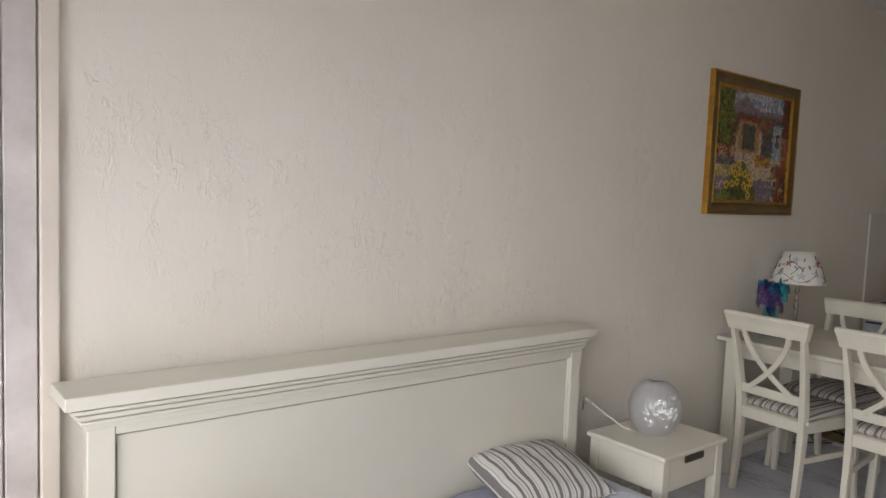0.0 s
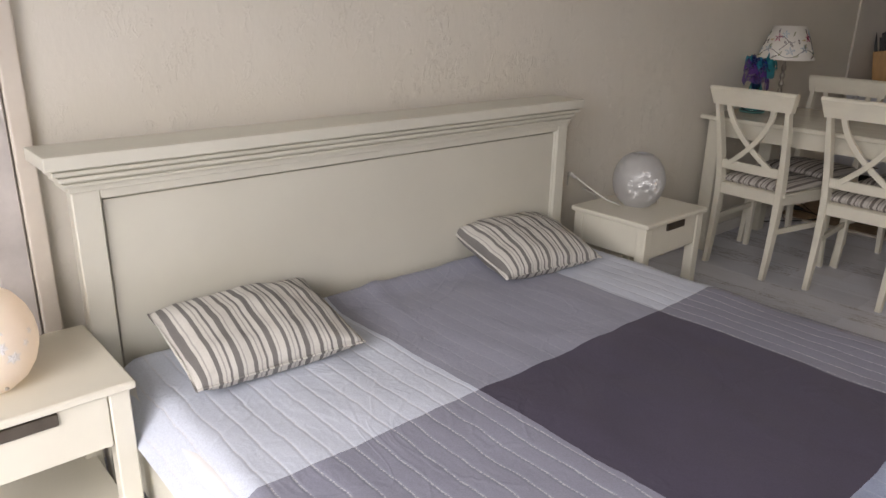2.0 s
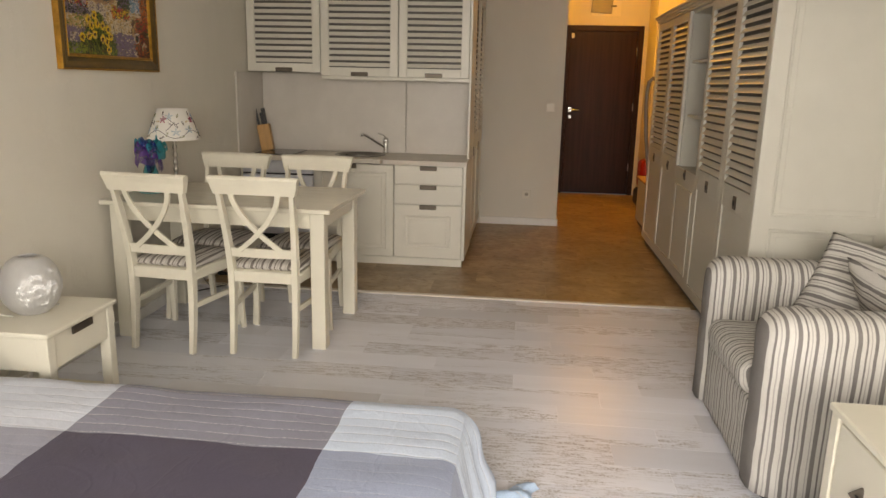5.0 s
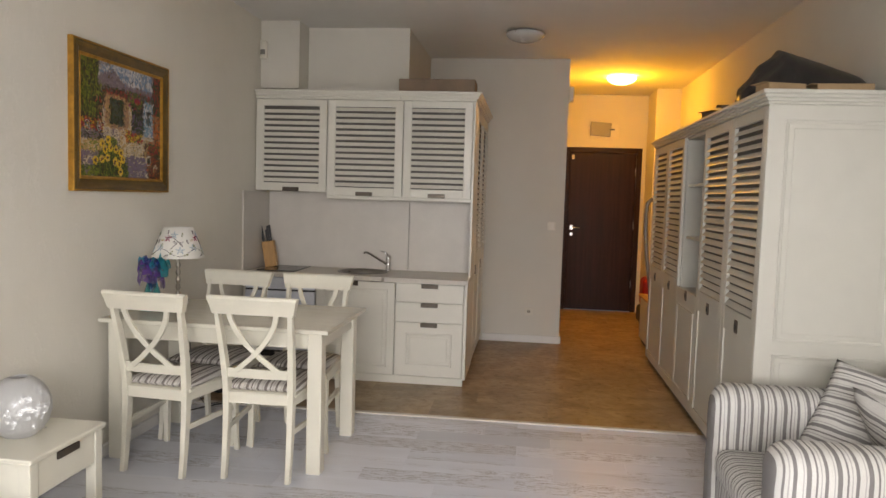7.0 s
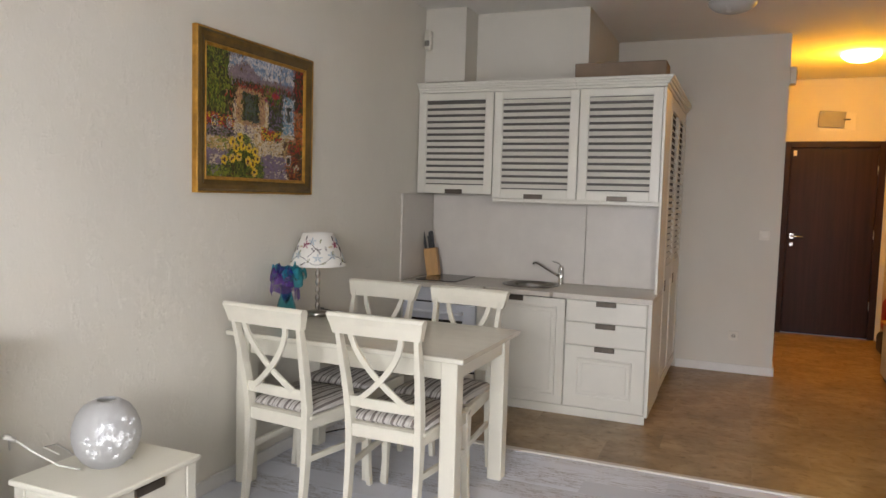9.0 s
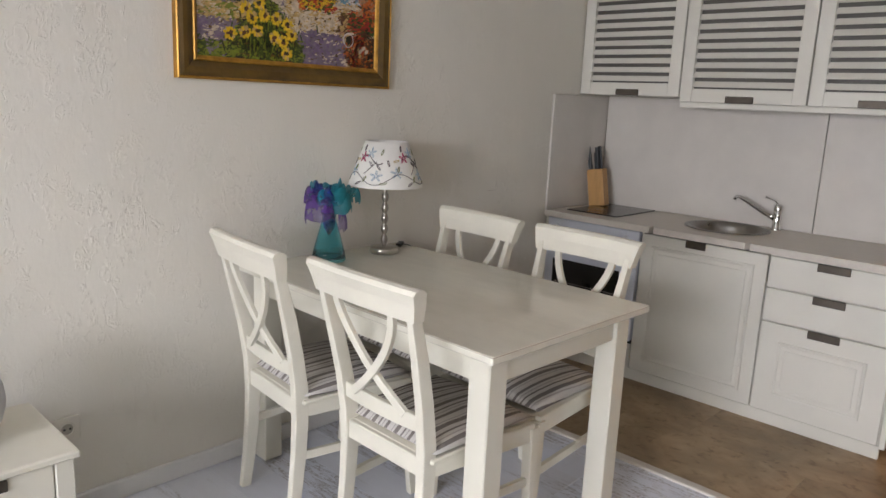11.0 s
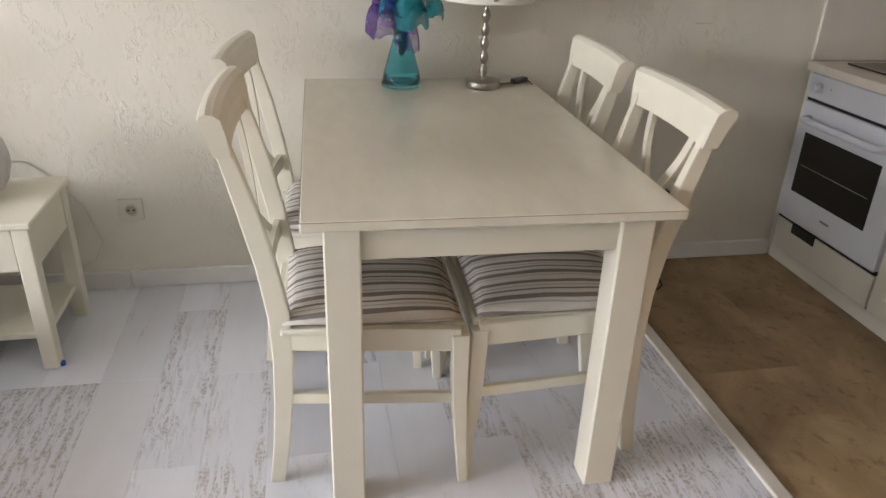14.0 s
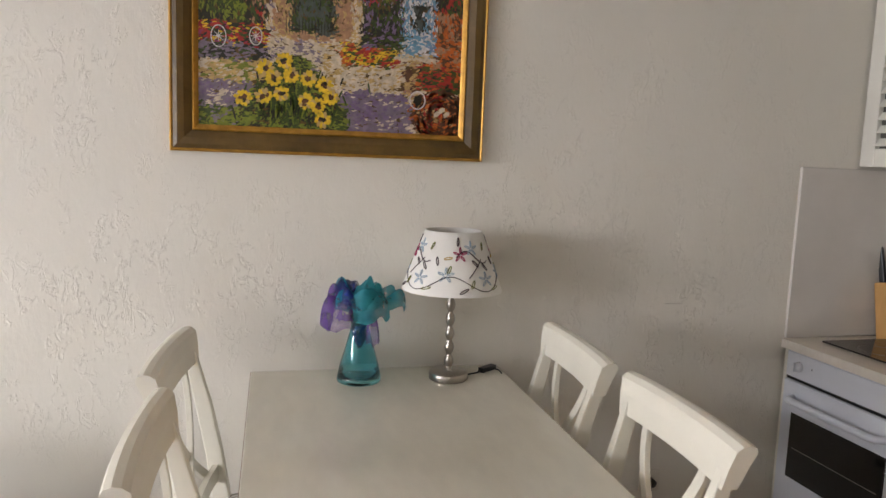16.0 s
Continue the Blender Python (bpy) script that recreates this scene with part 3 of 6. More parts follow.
def bedspread():
    bm = bmesh.new()
    nx, ny = 110, 110
    x0, x1, y1, y0 = -0.20, 1.672, 1.515, -0.362
    rows = {}
    for i in range(nx + 1):
        for j in range(ny + 1):
            x, y = x0 + (x1 - x0) * i / nx, y1 + (y0 - y1) * j / ny
            z = 0.384 + 0.006 * noise.noise(Vector((x * 3, y * 3, 0))) + 0.005 * noise.noise(Vector((x * 9, y * 6, 4)))
            left = max(0.0, -0.10 - x)
            z -= 1.5 * left ** 1.25 + max(0.0, x - 1.63) * 0.25
            z -= max(0.0, -0.31 - y) ** 2 * 6
            head = max(0.0, y - 1.42)
            z += 0.35 * head * (1 if 0.4 < x < 1.3 else 0.2) - (0.02 if y > 1.5 else 0)
            z += 0.010 * math.exp(-((x - 0.62 - 0.25 * (y - 1.2)) / 0.035) ** 2) * max(0, y - 1.0) * 2
            y += 0.006 * noise.noise(Vector((x * 5, 2, 1))) if j == ny else 0
            rows[i, j] = bm.verts.new((x, y, z))
    for i in range(nx):
        for j in range(ny):
            bm.faces.new((rows[i, j], rows[i, j + 1], rows[i + 1, j + 1], rows[i + 1, j]))
    # the hanging foot end, round the corner and along the side
    edge = [(rows[i, ny].co.copy(), Vector((0, -1, 0))) for i in range(0, nx + 1)]
    edge = edge[:-1] + [(rows[nx, ny].co.copy(), Vector((math.sin(a), -math.cos(a), 0))) for a in (0.0, 0.3, 0.6, 0.8, 1.0, 1.25, 1.57)]
    edge += [(rows[nx, j].co.copy(), Vector((1, 0, 0))) for j in range(ny - 1, 0, -1)]
    steps = 16
    sheet = []
    run = 0.0
    for k, (p, out) in enumerate(edge):
        run += (p - edge[k - 1][0]).length if k else 0
        corner = math.exp(-((k - (nx + 3)) / 7.0) ** 2)
        side = min(1.0, max(0.0, (k - nx - 6) / 14.0))
        line = []
        for s in range(steps + 1):
            t = s / steps
            drop = (0.376 - 0.22 * side) * t
            fold = (0.018 * math.sin(run * 26 + 2 * math.sin(run * 7)) + 0.010 * math.sin(run * 61)) * t * (1 - 0.6 * side)
            flare = 0.012 * math.sqrt(t) + (0.080 - 0.055 * side) * t + fold * 0.8 + corner * (0.038 * math.sin(min(1.0, t * 1.25) * 2.4) + 0.012 * math.sin(t * 11))
            q = p + out * flare
            q.z = max(p.z - drop, 0.008)
            line.append(bm.verts.new(q))
        sheet.append(line)
    for a, b in zip(sheet, sheet[1:]):
        for s in range(steps):
            bm.faces.new((a[s], a[s + 1], b[s + 1], b[s]))
    # the trailing tip on the floor
    tip = {}
    for i in range(13):
        for j in range(7):
            u, v = i / 12, j / 6
            x = 1.655 + 0.19 * u + 0.02 * (v - 0.5)
            y = -0.42 - 0.18 * u + (v - 0.5) * (0.17 - 0.11 * u) + 0.015 * math.sin(u * 9)
            z = 0.008 + 0.045 * (1 - u) * math.sin(v * math.pi) + 0.022 * abs(math.sin(u * 6 + v * 5)) * math.sin(v * math.pi)
            tip[i, j] = bm.verts.new((x, y, z))
    for i in range(12):
        for j in range(6):
            bm.faces.new((tip[i, j], tip[i + 1, j], tip[i + 1, j + 1], tip[i, j + 1]))
    return bm


spread_thing = thing("bedspread", "patchwork cotton bedspread in white, grey and dark violet", "bedspread")
cloth = bedspread()
# foot-row whites are bluish from daylight put into their colour
TONES = (("white", "mid-grey", "white"), ("grey", "dark violet", "grey"), ("pale blue-white", "blue-grey", "pale blue"))
for row_i in range(3):
    for col_i in range(3):
        piece = cloth.copy()
        away = []
        for f in piece.faces:
            c = f.calc_center_median()
            if ((c.x > 0.511) + (c.x > 1.319), (c.y < 0.795) + (c.y < 0.015)) != (col_i, row_i):
                away.append(f)
        bmesh.ops.delete(piece, geom=away, context="FACES")
        part("patch", piece, M_SPREAD, spread_thing, TONES[row_i][col_i] + " sewn cotton patch", True)
cloth.free()


def pillow(m, label, wide):
    sd = m.translation.x
    bm = cushion(0, 0, 0, wide, 0.37, 0.15, 44, 0.0, sd)
    for v in bm.verts:
        rim = max(abs(v.co.x) / (wide / 2), abs(v.co.y) / 0.185)
        v.co.z += 0.007 * rim ** 2 * noise.noise(Vector((v.co.x * 16 + sd, v.co.y * 16, 2))) + 0.003 * noise.noise(Vector((v.co.x * 34, v.co.y * 20, sd)))
    edge = sorted((v.co.copy() for v in bm.verts if v.is_boundary or (abs(v.normal.z) < 2 and max(abs(v.co.x) / (wide / 2), abs(v.co.y) / 0.185) > 0.97)), key=lambda c: math.atan2(c.y / 0.185, c.x / (wide / 2)))
    ob = whole("pillow", bm, M_PILLOW, label, "pillow", "", "striped pillows on the bed", True)
    ORIGIN[ob] = Vector((0, 0, 0))
    part("piping", sweep(edge + edge[:1], 0.007, 0.007, (0, 0, 1), None, True, None, 6), M_PILLOW, ob, "", True)
    ob.matrix_basis = m


pillow(pose(0.180, 1.330, 0.458, 10, 0, -4), "grey and white striped pillow lying flat on the bed", 0.465)
pillow(pose(1.315, 1.385, 0.455, 12, 0, -8), "grey and white striped pillow leaning towards the headboard", 0.45)


# ---- bedside tables and globe lamps ----
def nightstand(m, label):
    t = thing("bedside_table", label, "bedside table", group="white bedside tables")
    w, d, h = 0.46, 0.39, 0.485
    part("tabletop", box(-w / 2, w / 2, -d / 2, d / 2, h - 0.02, h, 0.004), M_WHITE, t)
    for x in (-1, 1):
        for y in (-1, 1):
            part("leg", box(x * (w / 2 - 0.012), x * (w / 2 - 0.058), y * (d / 2 - 0.012), y * (d / 2 - 0.058), 0, h - 0.02, 0.003), M_WHITE, t)
    for x in (-1, 1):
        part("side_apron", box(x * (w / 2 - 0.018), x * (w / 2 - 0.036), -d / 2 + 0.058, d / 2 - 0.058, h - 0.155, h - 0.02, 0.002), M_WHITE, t)
    part("back_apron", box(-w / 2 + 0.058, w / 2 - 0.058, d / 2 - 0.036, d / 2 - 0.018, h - 0.155, h - 0.02, 0.002), M_WHITE, t)
    dr = part("drawer", box(-w / 2 + 0.061, w / 2 - 0.061, -d / 2 + 0.016, -d / 2 + 0.034, h - 0.155, h - 0.024, 0.002), M_WHITE, t)
    part("handle", box(-0.065, 0.065, -d / 2 + 0.008, -d / 2 + 0.020, h - 0.056, h - 0.026, 0.002), M_BRONZE, dr, "dark recessed metal pull")
    part("shelf", box(-w / 2 + 0.03, w / 2 - 0.03, -d / 2 + 0.03, d / 2 - 0.03, 0.10, 0.118, 0.002), M_WHITE, t)
    t.matrix_basis = m
    return t


nightstand(pose(2.03, 1.365, 0), "white bedside table with drawer and shelf, unlit globe lamp on top")
nightstand(pose(-0.418, 1.392, 0), "white bedside table with drawer, lit globe lamp on top")

GLOBE = [(r * 0.985, z * 1.02) for r, z in [(0.0, 0.0), (0.058, 0.0), (0.062, 0.004), (0.084, 0.022), (0.102, 0.05), (0.112, 0.085), (0.114, 0.11), (0.110, 0.14), (0.098, 0.172), (0.078, 0.200), (0.054, 0.216), (0.034, 0.224), (0.030, 0.221), (0.050, 0.209), (0.088, 0.165), (0.100, 0.11), (0.09, 0.05), (0.0, 0.02)]]


def globe_lamp(at, lit, label):
    t = thing("globe_lamp", label, "table lamp", at, "globe lamps beside the bed")
    g = part("globe", lathe(GLOBE, at, 40), M_BEDGLOW if lit else M_GLOBE, t, "", True)
    rnd = random.Random(5)
    for k in range(44):
        a, zz = rnd.gauss(-2.0, 0.55), 0.118 + rnd.gauss(0, 0.036)
        if not 0.04 < zz < 0.18:
            continue
        rr = float(np.interp(zz, [p[1] for p in GLOBE[2:11]], [p[0] for p in GLOBE[2:11]])) + 0.0006
        c = Vector((at[0] + rr * math.cos(a), at[1] + rr * math.sin(a), at[2] + zz))
        nrm = Vector((math.cos(a), math.sin(a), (zz - 0.11) * 8)).normalized()
        s = Vector((-math.sin(a), math.cos(a), 0))
        tn = nrm.cross(s)
        size = rnd.uniform(0.009, 0.016)
        fl = bmesh.new()
        mid = fl.verts.new(c + nrm * 0.0016)
        rim = [fl.verts.new(c + nrm * 0.0004 + (s * math.cos(b) + tn * math.sin(b)) * size * (1.0 if q % 2 else 0.5)) for q, b in enumerate([math.pi * k2 / 5 + k for k2 in range(10)])]
        for q in range(10):
            fl.faces.new((mid, rim[q], rim[(q + 1) % 10]))
        part("frost_flower", fl, M_FROST, g)
    part("screw", lathe([(0, 0), (0.005, 0), (0.004, 0.004), (0, 0.005)], (at[0] + 0.02, at[1] - 0.094, at[2] + 0.026), 10), M_STEEL, t)
    if not lit:
        c = [(at[0] - 0.09, at[1] + 0.02, at[2] + 0.006), (at[0] - 0.14, at[1] + 0.06, at[2] + 0.03), (at[0] - 0.18, at[1] + 0.12, at[2] + 0.075), (at[0] - 0.20, at[1] + 0.19, at[2] + 0.115), (at[0] - 0.185, at[1] + 0.24, at[2] + 0.12), (at[0] - 0.17, at[1] + 0.255, at[2] + 0.06)]
        part("cable", sweep(c, 0.007, 0.007, (0, 0, 1), None, True), M_CABLE, t, "white cable", True)
        w = [(at[0] - 0.02, 1.60, at[2] + 0.004), (2.03, 1.685, 0.50), (2.09, 1.694, 0.49), (2.142, 1.695, 0.449), (2.245, 1.695, 0.322), (2.289, 1.695, 0.19), (2.248, 1.694, 0.113), (2.14, 1.682, 0.075)]
        part("cable", sweep(w, 0.006, 0.006, (0, 1, 0), None, True, None, 8), M_CABLE, t, "white cable", True)
        part("plug", sweep([c[3], (c[3][0] - 0.03, c[3][1] + 0.01, c[3][2] + 0.018)], 0.024, 0.018, (0, 0, 1), None, True), M_CABLE, t, "white in-line switch", True)


globe_lamp((2.045, 1.395, 0.485), False, "frosted glass globe lamp, unlit, with white flowers")
globe_lamp((-0.445, 1.375, 0.485), True, "frosted glass globe lamp glowing warm")

# ---- dining table ----
tb = thing("dining_table", "white lacquered dining table against the wall", "table", (3.395, 1.06, 0))
part("tabletop", box(3.0, 3.786, 0.438, 1.684, 0.742, 0.765, 0.003), M_TABLE, tb)
for x0 in (3.042, 3.664):
    for y0 in (0.480, 1.577):
        part("leg", box(x0, x0 + 0.076, y0, y0 + 0.076, 0, 0.742, 0.004), M_WHITE, tb)
for x0 in (3.054, 3.708):
    part("apron", box(x0, x0 + 0.02, 0.556, 1.577, 0.655, 0.742, 0.002), M_WHITE, tb)
for y0 in (0.492, 1.62):
    part("apron", box(3.118, 3.664, y0, y0 + 0.02, 0.655, 0.742, 0.002), M_WHITE, tb)
tb.matrix_basis = pose(3.0, 0.4465, 0, 0, 0, -1.02) @ pose(0.395, 0.622, 0)
part("edge_line", box(2.9993, 3.7867, 0.4373, 1.684, 0.7622, 0.7630, 0.0), M_EDGE, tb, "thin worn brown line round the edge")


def dining_chair():
    """Faces +x; the rear feet stand at x = 0."""
    c = thing("dining_chair", "off-white wooden cross-back chair with striped seat cushion", "chair", group="chairs round the table")
    shape = [(-0.012, 0.0), (0.004, 0.12), (0.016, 0.25), (0.022, 0.37), (0.018, 0.48), (0.0, 0.60), (-0.028, 0.73), (-0.062, 0.86), (-0.072, 0.90)]

    def back(z):
        return float(np.interp(z, [p[1] for p in shape], [p[0] for p in shape]))

    def post_y(z):
        return 0.168 + 0.020 * max(0.0, (z - 0.45) / 0.42)

    for s in (-1, 1):
        part("rear_leg", sweep([(x, s * post_y(z), z) for x, z in shape], 0.030, 0.044, (1, 0, 0), None, False, [0.8, 0.9, 1, 1.1, 1.1, 1, 0.95, 0.74, 0.6]), M_CHAIR, c)
        part("front_leg", sweep([(0.445, s * 0.222, 0.0), (0.438, s * 0.216, 0.1), (0.428, s * 0.212, 0.25), (0.424, s * 0.212, 0.43)], 0.036, 0.036, (1, 0, 0), None, False, [0.68, 0.78, 1, 1.1]), M_CHAIR, c)
        part("side_rail", sweep([(0.03, s * 0.172, 0.415), (0.424, s * 0.214, 0.415)], 0.022, 0.058), M_CHAIR, c)
        part("stretcher", sweep([(0.014, s * 0.170, 0.250), (0.428, s * 0.212, 0.250)], 0.016, 0.028), M_CHAIR, c)
    part("front_rail", box(0.413, 0.438, -0.20, 0.20, 0.386, 0.444, 0.003), M_CHAIR, c)
    part("rear_rail", box(0.006, 0.03, -0.165, 0.165, 0.386, 0.444, 0.003), M_CHAIR, c)
    # bowed crest with rounded top edge
    crest = bmesh.new()
    n, prof = 16, [(-0.014, 0.854), (-0.025, 0.90), (-0.036, 0.930), (-0.030, 0.942), (-0.018, 0.946), (-0.004, 0.944), (0.008, 0.934), (0.015, 0.90), (0.020, 0.854)]
    rings = []
    for i in range(n + 1):
        y = -0.226 + 0.452 * i / n
        bow = -0.013 * (1 - (y / 0.228) ** 2)
        rings.append([crest.verts.new((-0.066 + bow + dx, y * (0.915 + 0.11 * (z - 0.852) / 0.1), z - 0.002 * (abs(y) / 0.228) ** 4)) for dx, z in prof])
    for a, b in zip(rings, rings[1:]):
        for j in range(len(prof)):
            crest.faces.new((a[j], a[(j + 1) % len(prof)], b[(j + 1) % len(prof)], b[j]))
    crest.faces.new(rings[0][::-1])
    crest.faces.new(rings[-1])
    part("crest_rail", crest, M_CHAIR, c)
    low = [(back(0.545) - 0.014 * (1 - (y / 0.19) ** 2), y, 0.545) for y in (-0.168, -0.085, 0, 0.085, 0.168)]
    part("lower_rail", sweep(low, 0.018, 0.046), M_CHAIR, c)
    for s in (-1, 1):
        pts = []
        for i in range(11):
            t = i / 10
            z = 0.865 - 0.305 * t
            y = s * (0.122 - 0.229 * (t ** 1.76))
            pts.append((back(z) - 0.022 * (1 - (y / 0.2) ** 2) + 0.003 * s, y, z))
        part("cross_slat", sweep(pts, 0.025, 0.015, (1, 0, 0)), M_CHAIR, c)
    seat = cushion(0.228, 0.0, 0.462, 0.405, 0.435, 0.075, 16, 0.0, 2.0, 0.05)
    for v in seat.verts:
        v.co.y *= 0.90 + 0.10 * (v.co.x / 0.43)
        v.co.z = max(v.co.z, 0.444)
    part("seat", seat, M_SEATCLOTH, c, "seat cushion in grey and cream stripes", True)
    part("seat_board", box(0.02, 0.435, -0.195, 0.195, 0.43, 0.446, 0.004), M_CHAIR, c)
    return c


chair = dining_chair()
chair.matrix_basis = pose(2.928, 0.780, 0, 0, 0, -1.5)
copy_thing(chair, pose(2.910, 1.318, 0, 0, 0, -6))
copy_thing(chair, pose(3.8255, 0.768, 0, 0, 0, 178))
copy_thing(chair, pose(3.83, 1.294, 0, 0, 0, 176.6))

# ---- picture ----
pic = thing("painting", "oil painting of a flowered courtyard in gilded brown frame", "painting", (3.262, 1.70, 1.43))
PX0, PX1, PZ0, PZ1 = 2.797, 3.727, 1.428, 2.175


def mitred(x0, x1, z0, z1, prof):
    """A frame of one profile run round a rectangle; prof: (inwards, out of the wall)."""
    bm = bmesh.new()
    rings = []
    for (cx, cz, dx, dz) in ((x0, z0, 1, 1), (x1, z0, -1, 1), (x1, z1, -1, -1), (x0, z1, 1, -1)):
        rings.append([bm.verts.new((cx + dx * i, 1.699 - o, cz + dz * i)) for i, o in prof])
    n = len(prof)
    for k in range(4):
        a, b = rings[k], rings[(k + 1) % 4]
        for j in range(n):
            bm.faces.new((a[j], a[(j + 1) % n], b[(j + 1) % n], b[j]))
    return bm


part("outer_edge", mitred(PX0, PX1, PZ0, PZ1, [(0, 0), (0, 0.026), (0.004, 0.030), (0.009, 0.026), (0.009, 0)]), M_GOLD, pic, "thin gilded outer edge")
part("frame", mitred(PX0 + 0.009, PX1 - 0.009, PZ0 + 0.009, PZ1 - 0.009, [(0, 0), (0, 0.027), (0.012, 0.032), (0.030, 0.030), (0.046, 0.021), (0.052, 0.017), (0.052, 0)]), M_BROWNFRAME, pic, "dark brown scooped frame")
part("inner_edge", mitred(PX0 + 0.061, PX1 - 0.061, PZ0 + 0.061, PZ1 - 0.061, [(0, 0), (0, 0.020), (0.004, 0.024), (0.012, 0.019), (0.017, 0.014), (0.017, 0)]), M_GOLD, pic, "gilded inner edge")
CX0, CX1, CZ0, CZ1 = PX0 + 0.076, PX1 - 0.076, PZ0 + 0.076, PZ1 - 0.076
part("canvas", box(CX0, CX1, 1.687, 1.699, CZ0, CZ1, 0), M_BROWNFRAME, pic)

PAINTS = {"sky": (0.16, 0.24, 0.36), "cloud": (0.56, 0.53, 0.52), "hill": (0.22, 0.17, 0.19), "green": (0.045, 0.07, 0.012), "lime": (0.17, 0.20, 0.02), "dark": (0.022, 0.02, 0.012), "red": (0.34, 0.022, 0.016),
          "pink": (0.28, 0.03, 0.10), "peach": (0.36, 0.19, 0.10), "blue": (0.12, 0.26, 0.36), "path": (0.54, 0.44, 0.32), "shade": (0.19, 0.145, 0.19), "yellow": (0.66, 0.42, 0.015), "brown": (0.10, 0.038, 0.018),
          "orange": (0.50, 0.11, 0.015), "ochre": (0.46, 0.30, 0.11), "wisteria": (0.17, 0.11, 0.20), "gate": (0.07, 0.085, 0.07)}
PM = {k: surface("paint_" + k, v, 0.42, 0.28, 60, 260, 0.35) for k, v in PAINTS.items()}
PNAMES = list(PAINTS)


def picture_tone(u, v, r):
    """Which paint a stroke takes; u to the right and v up, both 0 to 1."""
    pick = r.choice
    if v > 0.80 and 0.2 < u < 0.88:
        if v < 0.84 + 0.10 * math.exp(-((u - 0.35) / 0.13) ** 2):
            return pick(["hill", "hill", "hill", "shade"])
        return pick(["cloud", "cloud", "sky", "sky"]) if u > 0.42 else pick(["sky", "cloud", "hill"])
    if u < 0.24 and v > 0.5:
        return pick(["green", "green", "lime", "dark", "dark"]) if u < 0.17 or v > 0.7 else pick(["red", "green", "dark", "peach"])
    if 0.33 < u < 0.50 and 0.47 < v < 0.70:
        return pick(["gate", "gate", "green", "dark"])
    if 0.27 < u < 0.56 and 0.44 < v < 0.76:
        return pick(["peach", "peach", "ochre"]) if v < 0.73 else pick(["red", "brown", "red"])
    if v > 0.66 and 0.54 < u < 0.92 and u < 0.74:
        return pick(["red", "pink", "green", "lime", "green"])
    if 0.76 < u < 0.89 and 0.40 < v < 0.74:
        return pick(["dark", "gate"]) if 0.80 < u < 0.85 and 0.52 < v < 0.66 else pick(["blue", "blue", "cloud", "sky"])
    if u >= 0.89 and v > 0.34:
        return pick(["peach", "orange", "brown"]) if v < 0.62 else pick(["red", "dark", "green"])
    if v > 0.64:
        return pick(["red", "green", "dark", "hill", "brown"])
    if 0.60 < u < 0.76 and v > 0.42:
        return pick(["wisteria", "green", "dark", "wisteria"])
    if 0.52 < u < 0.74 and 0.33 < v < 0.44:
        return pick(["red", "orange", "yellow", "green", "red"])
    if u < 0.25 and 0.40 < v <= 0.5:
        return pick(["pink", "yellow", "red", "dark", "green"])
    if 0.80 < u and v < 0.22:
        return pick(["brown", "brown", "brown", "orange", "ochre"]) if ((u - 0.92) / 0.12) ** 2 + ((v - 0.09) / 0.13) ** 2 < 1 else pick(["path", "ochre"])
    if 0.76 < u and 0.2 <= v < 0.36:
        return pick(["orange", "green", "red", "dark"]) if u > 0.82 else pick(["brown", "ochre", "peach"])
    if 0.14 < u < 0.56 and v < 0.36 and v < 0.10 + 0.30 * math.exp(-((u - 0.34) / 0.13) ** 2):
        return pick(["green", "lime", "dark", "green"])
    if v < 0.10 and u < 0.5:
        return pick(["green", "lime", "shade"])
    if v < 0.20 and u > 0.5 or (u < 0.2 and v < 0.22):
        return pick(["shade", "shade", "wisteria", "shade", "path"])
    if u < 0.25 and v < 0.40:
        return pick(["ochre", "path", "ochre", "lime"]) if v < 0.32 else pick(["dark", "shade", "green"])
    if 0.25 < u < 0.45:
        return pick(["shade", "path", "path"])
    return pick(["path", "path", "path", "ochre", "path"])


